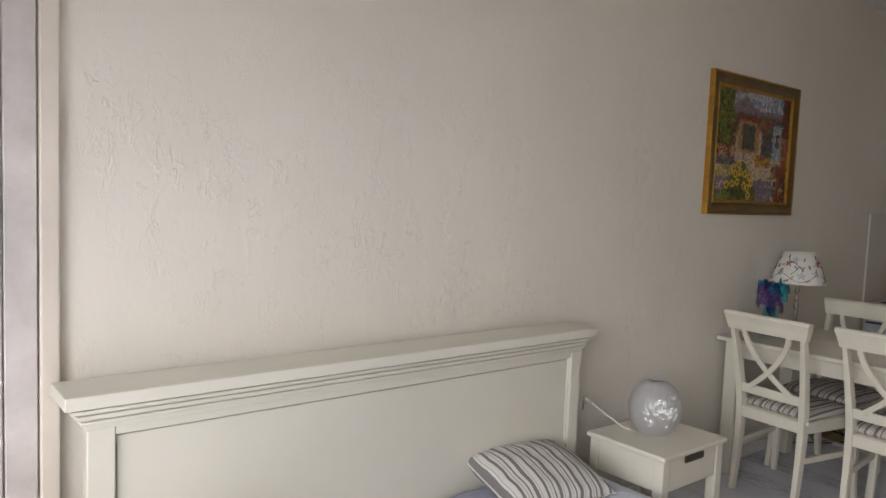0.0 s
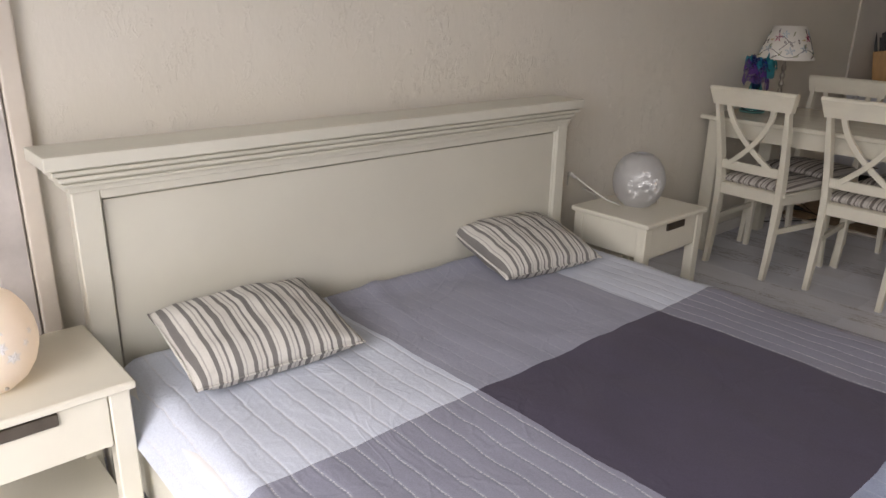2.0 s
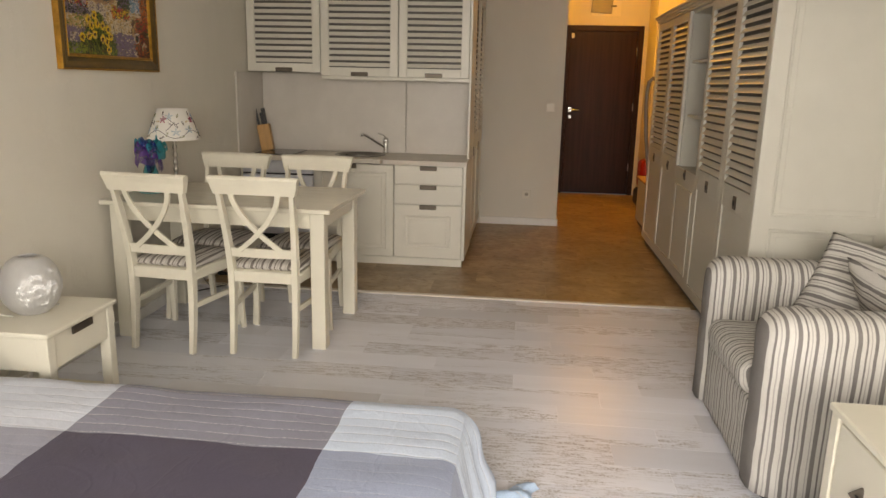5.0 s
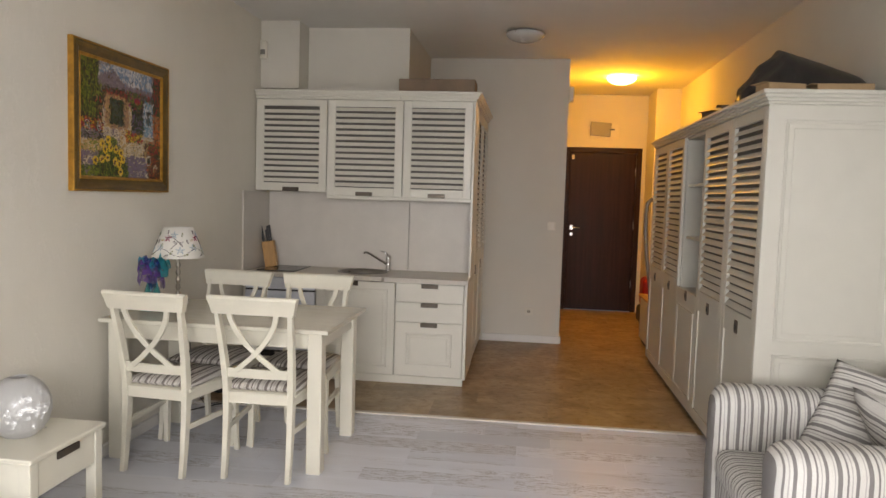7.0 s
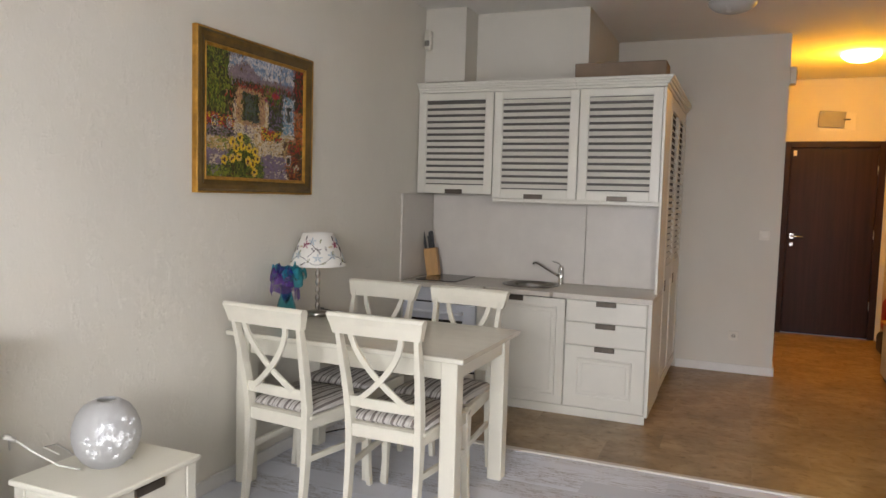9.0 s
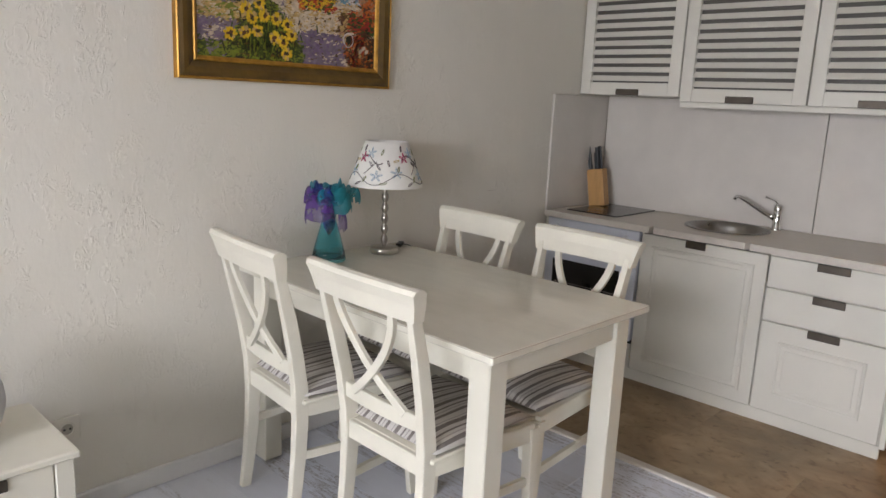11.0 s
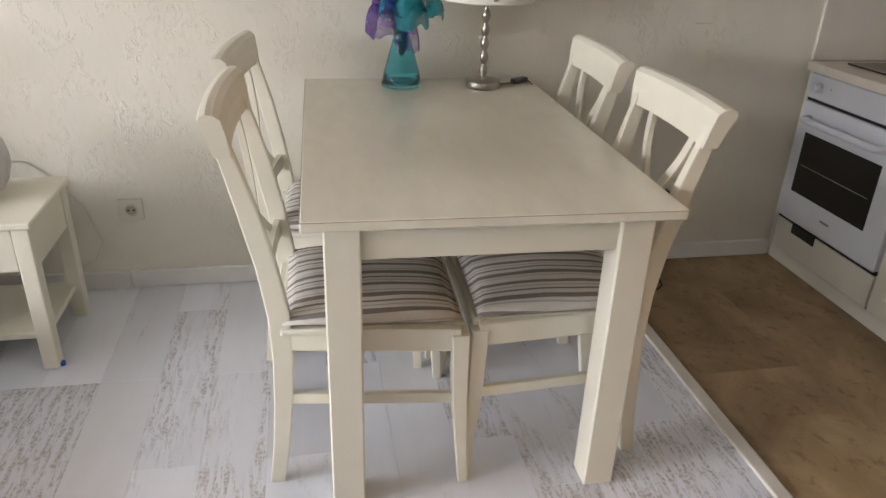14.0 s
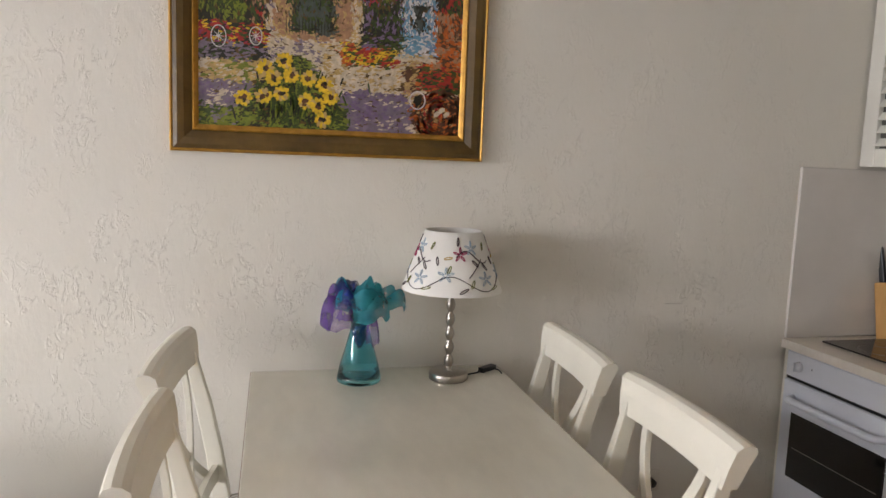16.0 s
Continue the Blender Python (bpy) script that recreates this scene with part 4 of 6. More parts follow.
def paint_strokes():
    r = random.Random(3)
    bm = bmesh.new()
    w, h = CX1 - CX0, CZ1 - CZ0

    def stroke(u, v, long_, wide, ang, name, lift):
        x, z = CX0 + u * w, CZ0 + v * h
        ca, sa = math.cos(ang), math.sin(ang)
        vs = []
        for a, b in ((-1, -0.6), (-0.4, -1), (0.6, -0.9), (1, 0.1), (0.5, 1), (-0.6, 0.8)):
            px, pz = x + a * long_ * ca - b * wide * sa, z + a * long_ * sa + b * wide * ca
            vs.append(bm.verts.new((min(max(px, CX0), CX1), 1.6866 - lift, min(max(pz, CZ0), CZ1))))
        bm.faces.new(vs).material_index = PNAMES.index(name)

    class Patches:
        """Chooses neighbouring tones in soft drifting patches."""

        def __init__(self, u, v, scale, loose):
            f = 0.5 + 0.85 * noise.noise(Vector((u * scale * 1.25, v * scale, 7))) + r.uniform(-loose, loose)
            self.f = min(0.999, max(0.0, f))

        def choice(self, tones):
            return tones[int(self.f * len(tones))]

    def slant(u, v):
        if v > 0.5:
            return 1.55 + r.gauss(0, 0.35)
        return 0.25 * math.sin(u * 9 + v * 5) + r.gauss(0, 0.25)

    for count, small, large, scale, loose, base in ((1300, 0.014, 0.024, 9, 0.05, 0.0001), (4200, 0.007, 0.013, 16, 0.12, 0.0003), (6500, 0.0035, 0.008, 24, 0.20, 0.0007)):
        for k in range(count):
            u, v = r.random(), r.random()
            size = r.uniform(small, large)
            stroke(u, v, size, size * r.uniform(0.28, 0.5), slant(u, v), picture_tone(u + r.gauss(0, 0.008), v + r.gauss(0, 0.008), Patches(u, v, scale, loose)), base + k * 6e-8)
    for k in range(260):
        a, q = r.uniform(0, 6.283), math.sqrt(r.random())
        u, v = 0.915 + 0.105 * q * math.cos(a), 0.105 + 0.135 * q * math.sin(a)
        stroke(u, v, 0.010, 0.0035, a + 1.57, "ochre" if q < 0.3 and r.random() < 0.5 else r.choice(["brown", "brown", "red", "brown", "orange"] if u < 0.95 else ["brown", "dark", "brown"]), 0.00105)
    for k in range(150):
        u, v = r.gauss(0.34, 0.085), r.uniform(0.02, 0.27)
        stroke(u, v, r.uniform(0.012, 0.024), 0.0028, r.uniform(1.1, 2.0), r.choice(["green", "lime", "green", "dark"]), 0.00110)
    lift = 0.0012
    for u, v in ((0.31, 0.33), (0.24, 0.29), (0.27, 0.245), (0.335, 0.26), (0.40, 0.25), (0.46, 0.225), (0.16, 0.14), (0.235, 0.155), (0.30, 0.17), (0.39, 0.14), (0.435, 0.12), (0.485, 0.165), (0.455, 0.05)):
        for q in range(11):
            a = q * 0.571
            stroke(u + 0.020 * math.cos(a) * r.uniform(0.8, 1.2), v + 0.024 * math.sin(a) * r.uniform(0.8, 1.2), 0.011, 0.0055, a + r.gauss(0, 0.25), r.choice(["yellow", "yellow", "yellow", "ochre"]), lift + q * 1e-6)
        for q in range(5):
            stroke(u + r.gauss(0, 0.005), v + r.gauss(0, 0.006), 0.0075, 0.0045, r.uniform(0, 3), r.choice(["brown", "brown", "dark"]), lift + 0.0001 + q * 1e-6)
    for cu, cv, ru, rv in ((0.073, 0.425, 0.026, 0.05), (0.205, 0.437, 0.022, 0.042)):
        for q in range(22):
            a = q * 0.2856
            stroke(cu + ru * math.cos(a), cv + rv * math.sin(a), 0.005, 0.0016, a + 1.57, "cloud", lift)
        for q in range(4):
            stroke(cu, cv, 0.018, 0.0011, q * 0.785, "cloud", lift)
    for q in range(16):
        a = q * 0.393
        stroke(0.825 + 0.030 * math.cos(a), 0.175 + 0.044 * math.sin(a), 0.007, 0.0022, a + 1.57, "cloud", lift)
    stroke(0.825, 0.175, 0.017, 0.013, 1.2, "dark", lift - 0.0001)
    for q in range(14):
        stroke(0.315 + 0.014 * q * 0.85, 0.50, 0.026, 0.0012, 1.57, "dark", lift)
    for q in range(3):
        stroke(0.905 + 0.02 * q, 0.11 + 0.02 * (q % 2), 0.012, 0.007, 0.6, "path", lift)
    return bm


part("painted_scene", paint_strokes(), [PM[k] for k in PNAMES], pic, "thick oil strokes of sunflowers, path and houses")

# ---- kitchenette ----
def raised_door(parent, name, x, y0, y1, z0, z1, inset=0.055):
    """A front facing -x with a profiled field."""
    front = part(name, box(x, x + 0.018, y0, y1, z0, z1, 0.003), M_KITCHEN, parent)
    part("moulding", ring("x", x + 0.0005, y0 + inset, y1 - inset, z0 + inset, z1 - inset, 0.016, 0.006, -1), M_KITCHEN, front)
    part("field", box(x - 0.003, x + 0.003, y0 + inset + 0.035, y1 - inset - 0.035, z0 + inset + 0.035, z1 - inset - 0.035, 0.0029), M_KITCHEN, front)
    return front


FX = 4.940
base_door = thing("base_cabinet", "cream base cabinet with one panelled door", "cabinet", (5.2, 0.78, 0), "kitchen base cabinets")
part("body", box(FX + 0.02, 5.5, 0.468, 1.092, 0.06, 0.66, 0.002), M_KITCHEN, base_door)
d = raised_door(base_door, "door", FX, 0.470, 1.090, 0.066, 0.782)
part("handle", box(FX - 0.003, FX + 0.006, 0.76, 0.86, 0.748, 0.785, 0.002), M_BRONZE, d, "dark bronze edge pull")
drawers = thing("base_cabinet", "cream base cabinet with three drawers", "cabinet", (5.2, 0.2, 0), "kitchen base cabinets")
part("body", box(FX + 0.02, 5.5, -0.064, 0.464, 0.06, 0.79, 0.002), M_KITCHEN, drawers)
for z0, z1, panel in ((0.642, 0.782, 0), (0.488, 0.636, 0), (0.066, 0.482, 1)):
    d = raised_door(drawers, "drawer", FX, -0.060, 0.462, z0, z1, 0.08) if panel else part("drawer", box(FX, FX + 0.018, -0.060, 0.462, z0, z1, 0.003), M_KITCHEN, drawers)
    part("handle", box(FX - 0.003, FX + 0.006, 0.135, 0.265, z1 - 0.034, z1 + 0.001, 0.002), M_BRONZE, d, "dark bronze edge pull")
oven_unit = thing("base_cabinet", "cream oven housing with low drawer", "cabinet", (5.2, 1.38, 0), "kitchen base cabinets")
part("body", box(FX + 0.03, 5.5, 1.098, 1.684, 0.06, 0.79, 0.002), M_KITCHEN, oven_unit)
part("filler", box(FX, FX + 0.03, 1.668, 1.684, 0.06, 0.79, 0.002), M_KITCHEN, oven_unit)
d = part("drawer", box(FX, FX + 0.018, 1.100, 1.664, 0.066, 0.193, 0.003), M_KITCHEN, oven_unit)
part("handle", box(FX - 0.004, FX + 0.006, 1.42, 1.56, 0.158, 0.199, 0.002), M_BLACK, d, "black edge pull")
whole("plinth", box(4.955, 4.975, -0.07, 1.684, 0.0, 0.0595, 0.002), M_KITCHEN, "cream plinth under the kitchen cabinets", "plinth")

oven = thing("oven", "white built-in oven with dark window", "oven", (4.9600, 1.38, 0.2))
part("front_panel", box(4.9340, 4.9650, 1.102, 1.664, 0.692, 0.786, 0.004), M_OVEN, oven)
dr = part("oven_door", box(4.9300, 4.9650, 1.102, 1.664, 0.208, 0.680, 0.004), M_OVEN, oven)
part("window", box(4.9270, 4.9320, 1.195, 1.610, 0.325, 0.565, 0.002), M_OVENGLASS, dr, "black glass window")
part("rack", box(4.9262, 4.9275, 1.215, 1.59, 0.437, 0.441, 0.0005), M_GREY, dr)
hd = sweep([(4.9320, 1.20, 0.62), (4.8950, 1.215, 0.62), (4.8890, 1.25, 0.62), (4.8890, 1.56, 0.62), (4.8950, 1.595, 0.62), (4.9320, 1.61, 0.62)], 0.026, 0.026, (0, 0, 1), None, True)
part("handle", hd, M_OVEN, dr, "rounded white bar handle", True)
part("badge", box(4.9285, 4.9305, 1.36, 1.41, 0.268, 0.276, 0.0005), M_GREY, dr, "small grey maker's plate")
# black strips laid in the gaps as their shadow lines
part("gap", box(4.9420, 4.9600, 1.103, 1.663, 0.679, 0.693, 0), M_BLACK, oven)
part("gap", box(4.9440, 4.9600, 1.103, 1.663, 0.190, 0.210, 0), M_BLACK, oven)
for y in (1.60, 1.18):
    k = part("knob", shifted(lathe([(0, 0), (0.019, 0), (0.018, 0.004), (0.014, 0.018), (0, 0.02)], (0, 0, 0), 20), pose(4.9340, y, 0.738, 0, -90, 0)), M_OVEN, oven, "white turning knob", True)
    part("grip", box(4.9080, 4.9180, y - 0.004, y + 0.004, 0.722, 0.754, 0.002), M_OVEN, k)
part("pilot_light", box(4.9325, 4.9350, 1.535, 1.540, 0.742, 0.747, 0.001), M_BLACK, oven)

def pierced_top(x0, x1, y0, y1, ya, yb, cx, cy, r, z0, z1):
    """A worktop slab with a round hole for the sink."""
    bm = box(x0, x1, y0, ya, z0, z1, 0)
    bm = box(x0, x1, yb, y1, z0, z1, 0, bm)
    n, rim = 48, []
    for k in range(n):
        a = 2 * math.pi * (k + 0.5) / n
        dx, dy = math.cos(a), math.sin(a)
        far = min(((x1 if dx > 0 else x0) - cx) / dx if abs(dx) > 1e-6 else 9, ((yb if dy > 0 else ya) - cy) / dy if abs(dy) > 1e-6 else 9)
        rim.append([bm.verts.new((cx + dx * q, cy + dy * q, z)) for q, z in ((far, z0), (far, z1), (r, z1), (r, z0))])
    for k in range(n):
        for j in range(4):
            bm.faces.new((rim[k][j], rim[k][(j + 1) % 4], rim[(k + 1) % n][(j + 1) % 4], rim[(k + 1) % n][j]))
    return bm


whole("worktop", pierced_top(4.922, 5.505, -0.092, 1.684, 0.55, 1.05, 5.26, 0.80, 0.186, 0.791, 0.822), M_COUNTER, "beige laminate kitchen worktop", "worktop")
sp = thing("splashback", "beige wall panels behind the worktop", "splashback", (5.5, 0.8, 0.823))
for y0, y1 in ((-0.088, 0.463), (0.467, 1.684)):
    part("panel", box(5.490, 5.505, y0, y1, 0.823, 1.46, 0.002), M_SPLASH, sp)
whole("side_splashback", box(4.94, 5.489, 1.686, 1.6995, 0.823, 1.453, 0.002), M_SPLASH, "beige side panel at the end of worktop", "splashback")

hob = thing("hob", "black glass two-ring hob set in the worktop", "hob", (5.25, 1.46, 0.822))
part("glass", box(5.035, 5.465, 1.300, 1.615, 0.823, 0.829, 0.002), M_HOB, hob)
for x in (5.14, 5.35):
    part("ring", lathe([(0.068, 0.0), (0.070, 0.0003), (0.072, 0.0)], (x, 1.46, 0.8292), 32), M_GREY, hob)

sink = thing("sink", "round steel sink with single-lever tap", "sink", (5.27, 0.80, 0.82))
part("bowl", lathe([(0.205, 0.824), (0.203, 0.829), (0.188, 0.829), (0.180, 0.824), (0.172, 0.80), (0.15, 0.70), (0.10, 0.675), (0.03, 0.672), (0.0, 0.672)], (5.26, 0.80, 0), 48), M_SINK, sink, "", True)
part("drain", lathe([(0.0, 0.675), (0.028, 0.675), (0.03, 0.673)], (5.26, 0.80, 0), 20), M_CHROME, sink)
tap = thing("tap", "chrome single-lever kitchen tap", "tap", (5.445, 0.625, 0.822))
part("body", lathe([(0.026, 0.823), (0.026, 0.83), (0.021, 0.835), (0.021, 0.90), (0.023, 0.925), (0.022, 0.945), (0.012, 0.955), (0, 0.956)], (5.445, 0.625, 0), 24), M_CHROME, tap, "", True)
part("spout", sweep([(5.44, 0.635, 0.875), (5.41, 0.69, 0.91), (5.375, 0.755, 0.955), (5.355, 0.79, 0.978), (5.348, 0.805, 0.978), (5.346, 0.812, 0.962)], 0.022, 0.020, (0, 0, 1), None, True, [1, 1, 0.95, 0.9, 0.95, 0.95]), M_CHROME, tap, "", True)
part("lever", sweep([(5.445, 0.625, 0.95), (5.44, 0.645, 0.972), (5.43, 0.69, 0.985)], 0.014, 0.010, (0, 0, 1), None, True), M_CHROME, tap, "", True)

kb = thing("knife_block", "beech knife block with black-handled knives", "knife block", (5.33, 1.60, 0.822))
part("block", shifted(box(-0.035, 0.035, -0.05, 0.05, 0.0, 0.215, 0.006, None, 2), pose(5.345, 1.600, 0.826, -9, 0, 8)), M_WOOD, kb)
for dx, dy, ln, wd in ((-0.01, 0.036, 0.245, 0.022), (0.012, 0.012, 0.10, 0.018), (0.012, -0.018, 0.135, 0.02), (-0.012, -0.012, 0.13, 0.018)):
    k = part("knife", shifted(box(-0.008, 0.008, -wd / 2, wd / 2, 0.0, ln, 0.004, None, 2), pose(5.345 + dx, 1.600 + dy * 0.988 + 0.033, 1.035 - dy * 0.156, -9 if ln < 0.15 else -12, 0, 8)), M_BLACK, kb, "black plastic knife handle")


# ---- louvred fronts ----
SLATS = {}


def slat_mesh(length, axis, mat):
    key = (round(length, 3), axis, mat.name)
    if key not in SLATS:
        bm = bmesh.new()
        prof = [(-0.012, -0.013), (-0.009, -0.015), (0.010, 0.012), (0.007, 0.014)]
        for s in (-length / 2, length / 2):
            for a, z in prof:
                bm.verts.new((a, s, z) if axis == "y" else (s, a, z))
        v = bm.verts[:] if not bm.verts.ensure_lookup_table() else None
        for j in range(4):
            bm.faces.new((v[j], v[(j + 1) % 4], v[4 + (j + 1) % 4], v[4 + j]))
        bm.faces.new(v[3::-1])
        bm.faces.new(v[4:])
        bmesh.ops.recalc_face_normals(bm, faces=bm.faces)
        me = bpy.data.meshes.new("slat")
        bm.to_mesh(me)
        bm.free()
        me.materials.append(mat)
        SLATS[key] = me
    return SLATS[key]


def louvre_door(parent, plane, a0, a1, z0, z1, l0, l1, mat, facing, stile=0.055, pitch=0.036, panel=False):
    """A louvred door. facing '-x': plane is x and a runs along y; '+y' or '-y': plane is y and a runs along x."""
    t = 0.02
    sgn = -1 if facing[0] == "-" else 1

    def bx(p0, p1, q0, q1, r0, r1, e=0.002, bm=None):
        lo, hi = plane - sgn * p0, plane - sgn * p1
        lo, hi = min(lo, hi), max(lo, hi)
        return box(lo, hi, q0, q1, r0, r1, e, bm) if facing[1] == "x" else box(q0, q1, lo, hi, r0, r1, e, bm)

    # dark sheet whose colour gives the shade between the slats
    door = part("door", bx(0.022, 0.027, a0 + 0.002, a1 - 0.002, z0 + 0.002, z1 - 0.002, 0), M_GAPDARK, parent)
    part("stile", bx(0, t + 0.002, a0, a0 + stile, z0, z1), mat, door)
    part("stile", bx(0, t + 0.002, a1 - stile, a1, z0, z1), mat, door)
    part("rail", bx(0.0005, t, a0 + stile, a1 - stile, l1, z1), mat, door)
    part("rail", bx(0.0005, t, a0 + stile, a1 - stile, z0 if not panel else l0 - 0.13, l0), mat, door)
    if panel:
        top = l0 - 0.13
        part("rail", bx(0.0005, t, a0 + stile, a1 - stile, z0, z0 + 0.07), mat, door)
        part("panel", bx(0.008, t, a0 + stile - 0.002, a1 - stile + 0.002, z0 + 0.07, top, 0.0), mat, door)
    mid, length = (a0 + a1) / 2, a1 - a0 - 2 * stile + 0.006
    me = slat_mesh(length, "y" if facing[1] == "x" else "x", mat)
    z = l0 + pitch / 2
    while z < l1 - 0.01:
        ob = new("slat", me)
        ob.parent = door
        at = Vector((plane - sgn * 0.010, mid, z)) if facing[1] == "x" else Vector((mid, plane - sgn * 0.010, z))
        turn = pose(0, 0, 0) if facing[0] == "-" else pose(0, 0, 0, 0, 0, 180)
        ob.matrix_basis = Matrix.Translation(at - ORIGIN[parent]) @ turn
        z += pitch
    return door


for k, (y0, y1, z0) in enumerate(((1.099, 1.690, 1.463), (0.482, 1.095, 1.440), (-0.070, 0.478, 1.440))):
    c = thing("wall_cabinet", "cream wall cabinet with louvred door", "cabinet", (5.33, (y0 + y1) / 2, z0), "kitchen wall cabinets")
    part("body", box(5.212, 5.488, y0, y1, z0, 2.198, 0.002), M_KITCHEN, c)
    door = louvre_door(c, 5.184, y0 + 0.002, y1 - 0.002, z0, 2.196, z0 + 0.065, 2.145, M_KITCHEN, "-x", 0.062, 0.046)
    m = (y0 + y1) / 2
    part("handle", box(5.180, 5.19, m - 0.068, m + 0.068, z0 - 0.001, z0 + 0.032, 0.002), M_BRONZE, door, "dark bronze edge pull")
whole("light_pelmet", box(5.20, 5.46, -0.072, 1.095, 1.412, 1.439, 0.003), M_KITCHEN, "cream pelmet under the wall cabinets", "pelmet")


def cornice(name, label, runs):
    bm = None
    for out, z0, z1 in ((0.006, 0.0, 0.022), (0.020, 0.020, 0.040), (0.034, 0.038, 0.054), (0.044, 0.052, 0.070)):
        for x0, x1, y0, y1, ex0, ey0, ey1, zb in runs:
            bm = box(x0 - out * ex0, x1, y0 - out * ey0, y1 + out * ey1, zb + z0, zb + z1, 0.004, bm)
    return whole(name, bm, M_KITCHEN, label, "cornice")


cornice("cabinet_cornice", "cream cornice on top of the kitchen cabinets", [(5.184, 6.83, -0.09, 0.505, 1, 1, 0, 2.199), (5.184, 5.54, 0.505, 1.69, 1, 0, 0, 2.199)])
closet = thing("tall_cabinet", "tall cream cabinet with two louvred doors", "cabinet", (6.1, 0.2, 0))
part("body", box(5.56, 6.83, -0.058, 0.505, 0.06, 2.198, 0.002), M_KITCHEN, closet)
part("end_panel", box(5.192, 5.56, -0.089, -0.071, 0.823, 2.198, 0.002), M_KITCHEN, closet)
part("end_panel", box(4.953, 5.56, -0.089, -0.066, 0.05, 0.790, 0.002), M_KITCHEN, closet)
for x0, x1 in ((5.60, 6.205), (6.215, 6.825)):
    door = louvre_door(closet, -0.089, x0, x1, 0.07, 2.19, 0.98, 2.10, M_KITCHEN, "-y", 0.07, 0.046, True)
    part("handle", box(x0 + 0.03, x0 + 0.08, -0.094, -0.086, 0.80, 0.88, 0.002), M_BRONZE, door, "dark bronze square pull")
part("plinth", box(5.2, 6.83, -0.06, 0.5, 0.0, 0.06, 0), M_KITCHEN, closet)
whole("cardboard_box", box(5.26, 5.50, -0.07, 0.54, 2.270, 2.382, 0.004), M_CARD, "long flat brown cardboard box on the kitchen cabinets", "box")

# ---- wardrobe wall ----
WY = -1.65
EDGES = [3.18, 3.79, 4.418, 5.046, 5.674, 6.30]
for k in range(5):
    x0, x1 = EDGES[k] + 0.001, EDGES[k + 1] - 0.001
    openish = k == 2
    w = thing("wardrobe", "off-white wardrobe unit with open shelves above a door" if openish else "off-white wardrobe unit with louvred door", "wardrobe", ((x0 + x1) / 2, -1.97, 0), "wardrobes along the wall")
    if openish:
        bm = box(x0, x0 + 0.02, -2.30, WY - 0.022, 0.06, 1.942, 0.002)
        bm = box(x1 - 0.02, x1, -2.30, WY - 0.022, 0.06, 1.942, 0.002, bm)
        bm = box(x0 + 0.02, x1 - 0.02, -2.30, -2.285, 0.06, 1.942, 0.0, bm)
        bm = box(x0 + 0.02, x1 - 0.02, -2.285, WY - 0.022, 1.922, 1.942, 0.0, bm)
        bm = box(x0 + 0.02, x1 - 0.02, -2.285, WY - 0.03, 0.06, 0.84, 0.0, bm)
        part("body", bm, M_WARD, w)
        for z in (1.20, 1.58):
            part("shelf", box(x0 + 0.02, x1 - 0.02, -2.285, WY - 0.04, z, z + 0.02, 0.002), M_WARD, w)
        door = part("door", box(x0, x1, WY - 0.02, WY, 0.045, 0.845, 0.003), M_WARD, w)
        part("moulding", ring("y", WY - 0.0005, x0 + 0.055, x1 - 0.055, 0.13, 0.72, 0.014, 0.006, 1), M_WARD, door)
    else:
        part("body", box(x0, x1, -2.30, WY - 0.034, 0.06, 1.942, 0.002), M_WARD, w)
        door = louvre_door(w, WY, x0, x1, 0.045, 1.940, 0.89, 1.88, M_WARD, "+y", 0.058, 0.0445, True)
    hx = (x0 + x1) / 2
    h = part("handle", box(hx - 0.026, hx + 0.026, WY - 0.002, WY + 0.005, 0.775, 0.845, 0.002), M_BRONZE, door, "dark bronze square pull")
    part("knob", box(hx - 0.012, hx + 0.012, WY + 0.005, WY + 0.010, 0.795, 0.825, 0.002), M_BLACK, h)
whole("wardrobe_plinth", box(3.19, 6.29, -2.29, WY - 0.03, 0.0, 0.044, 0), M_GAPDARK, "dark recessed plinth under the wardrobes", "plinth")
endp = thing("wardrobe_end_panel", "off-white panelled side of the wardrobe", "panel", (3.17, -1.97, 0))
part("panel", box(3.160, 3.179, -2.30, WY, 0.0, 1.942, 0.002), M_WARD, endp)
for z0, z1 in ((0.80, 1.87), (0.10, 0.735)):
    part("moulding", ring("x", 3.1605, -2.24, -1.73, z0, z1, 0.018, 0.006, -1), M_WARD, endp)
    part("field", box(3.157, 3.161, -2.20, -1.77, z0 + 0.04, z1 - 0.04, 0.0019), M_WARD, endp)
bm = None
for out, z0, z1 in ((0.006, 0.0, 0.018), (0.016, 0.016, 0.034), (0.028, 0.032, 0.05), (0.040, 0.048, 0.068)):
    bm = box(3.165 - out, 6.30 + out, -2.30, WY + out, 1.943 + z0, 1.943 + z1, 0.004, bm)
whole("wardrobe_cornice", bm, M_WARD, "stepped off-white cornice on top of the wardrobes", "cornice")
WT = 2.011


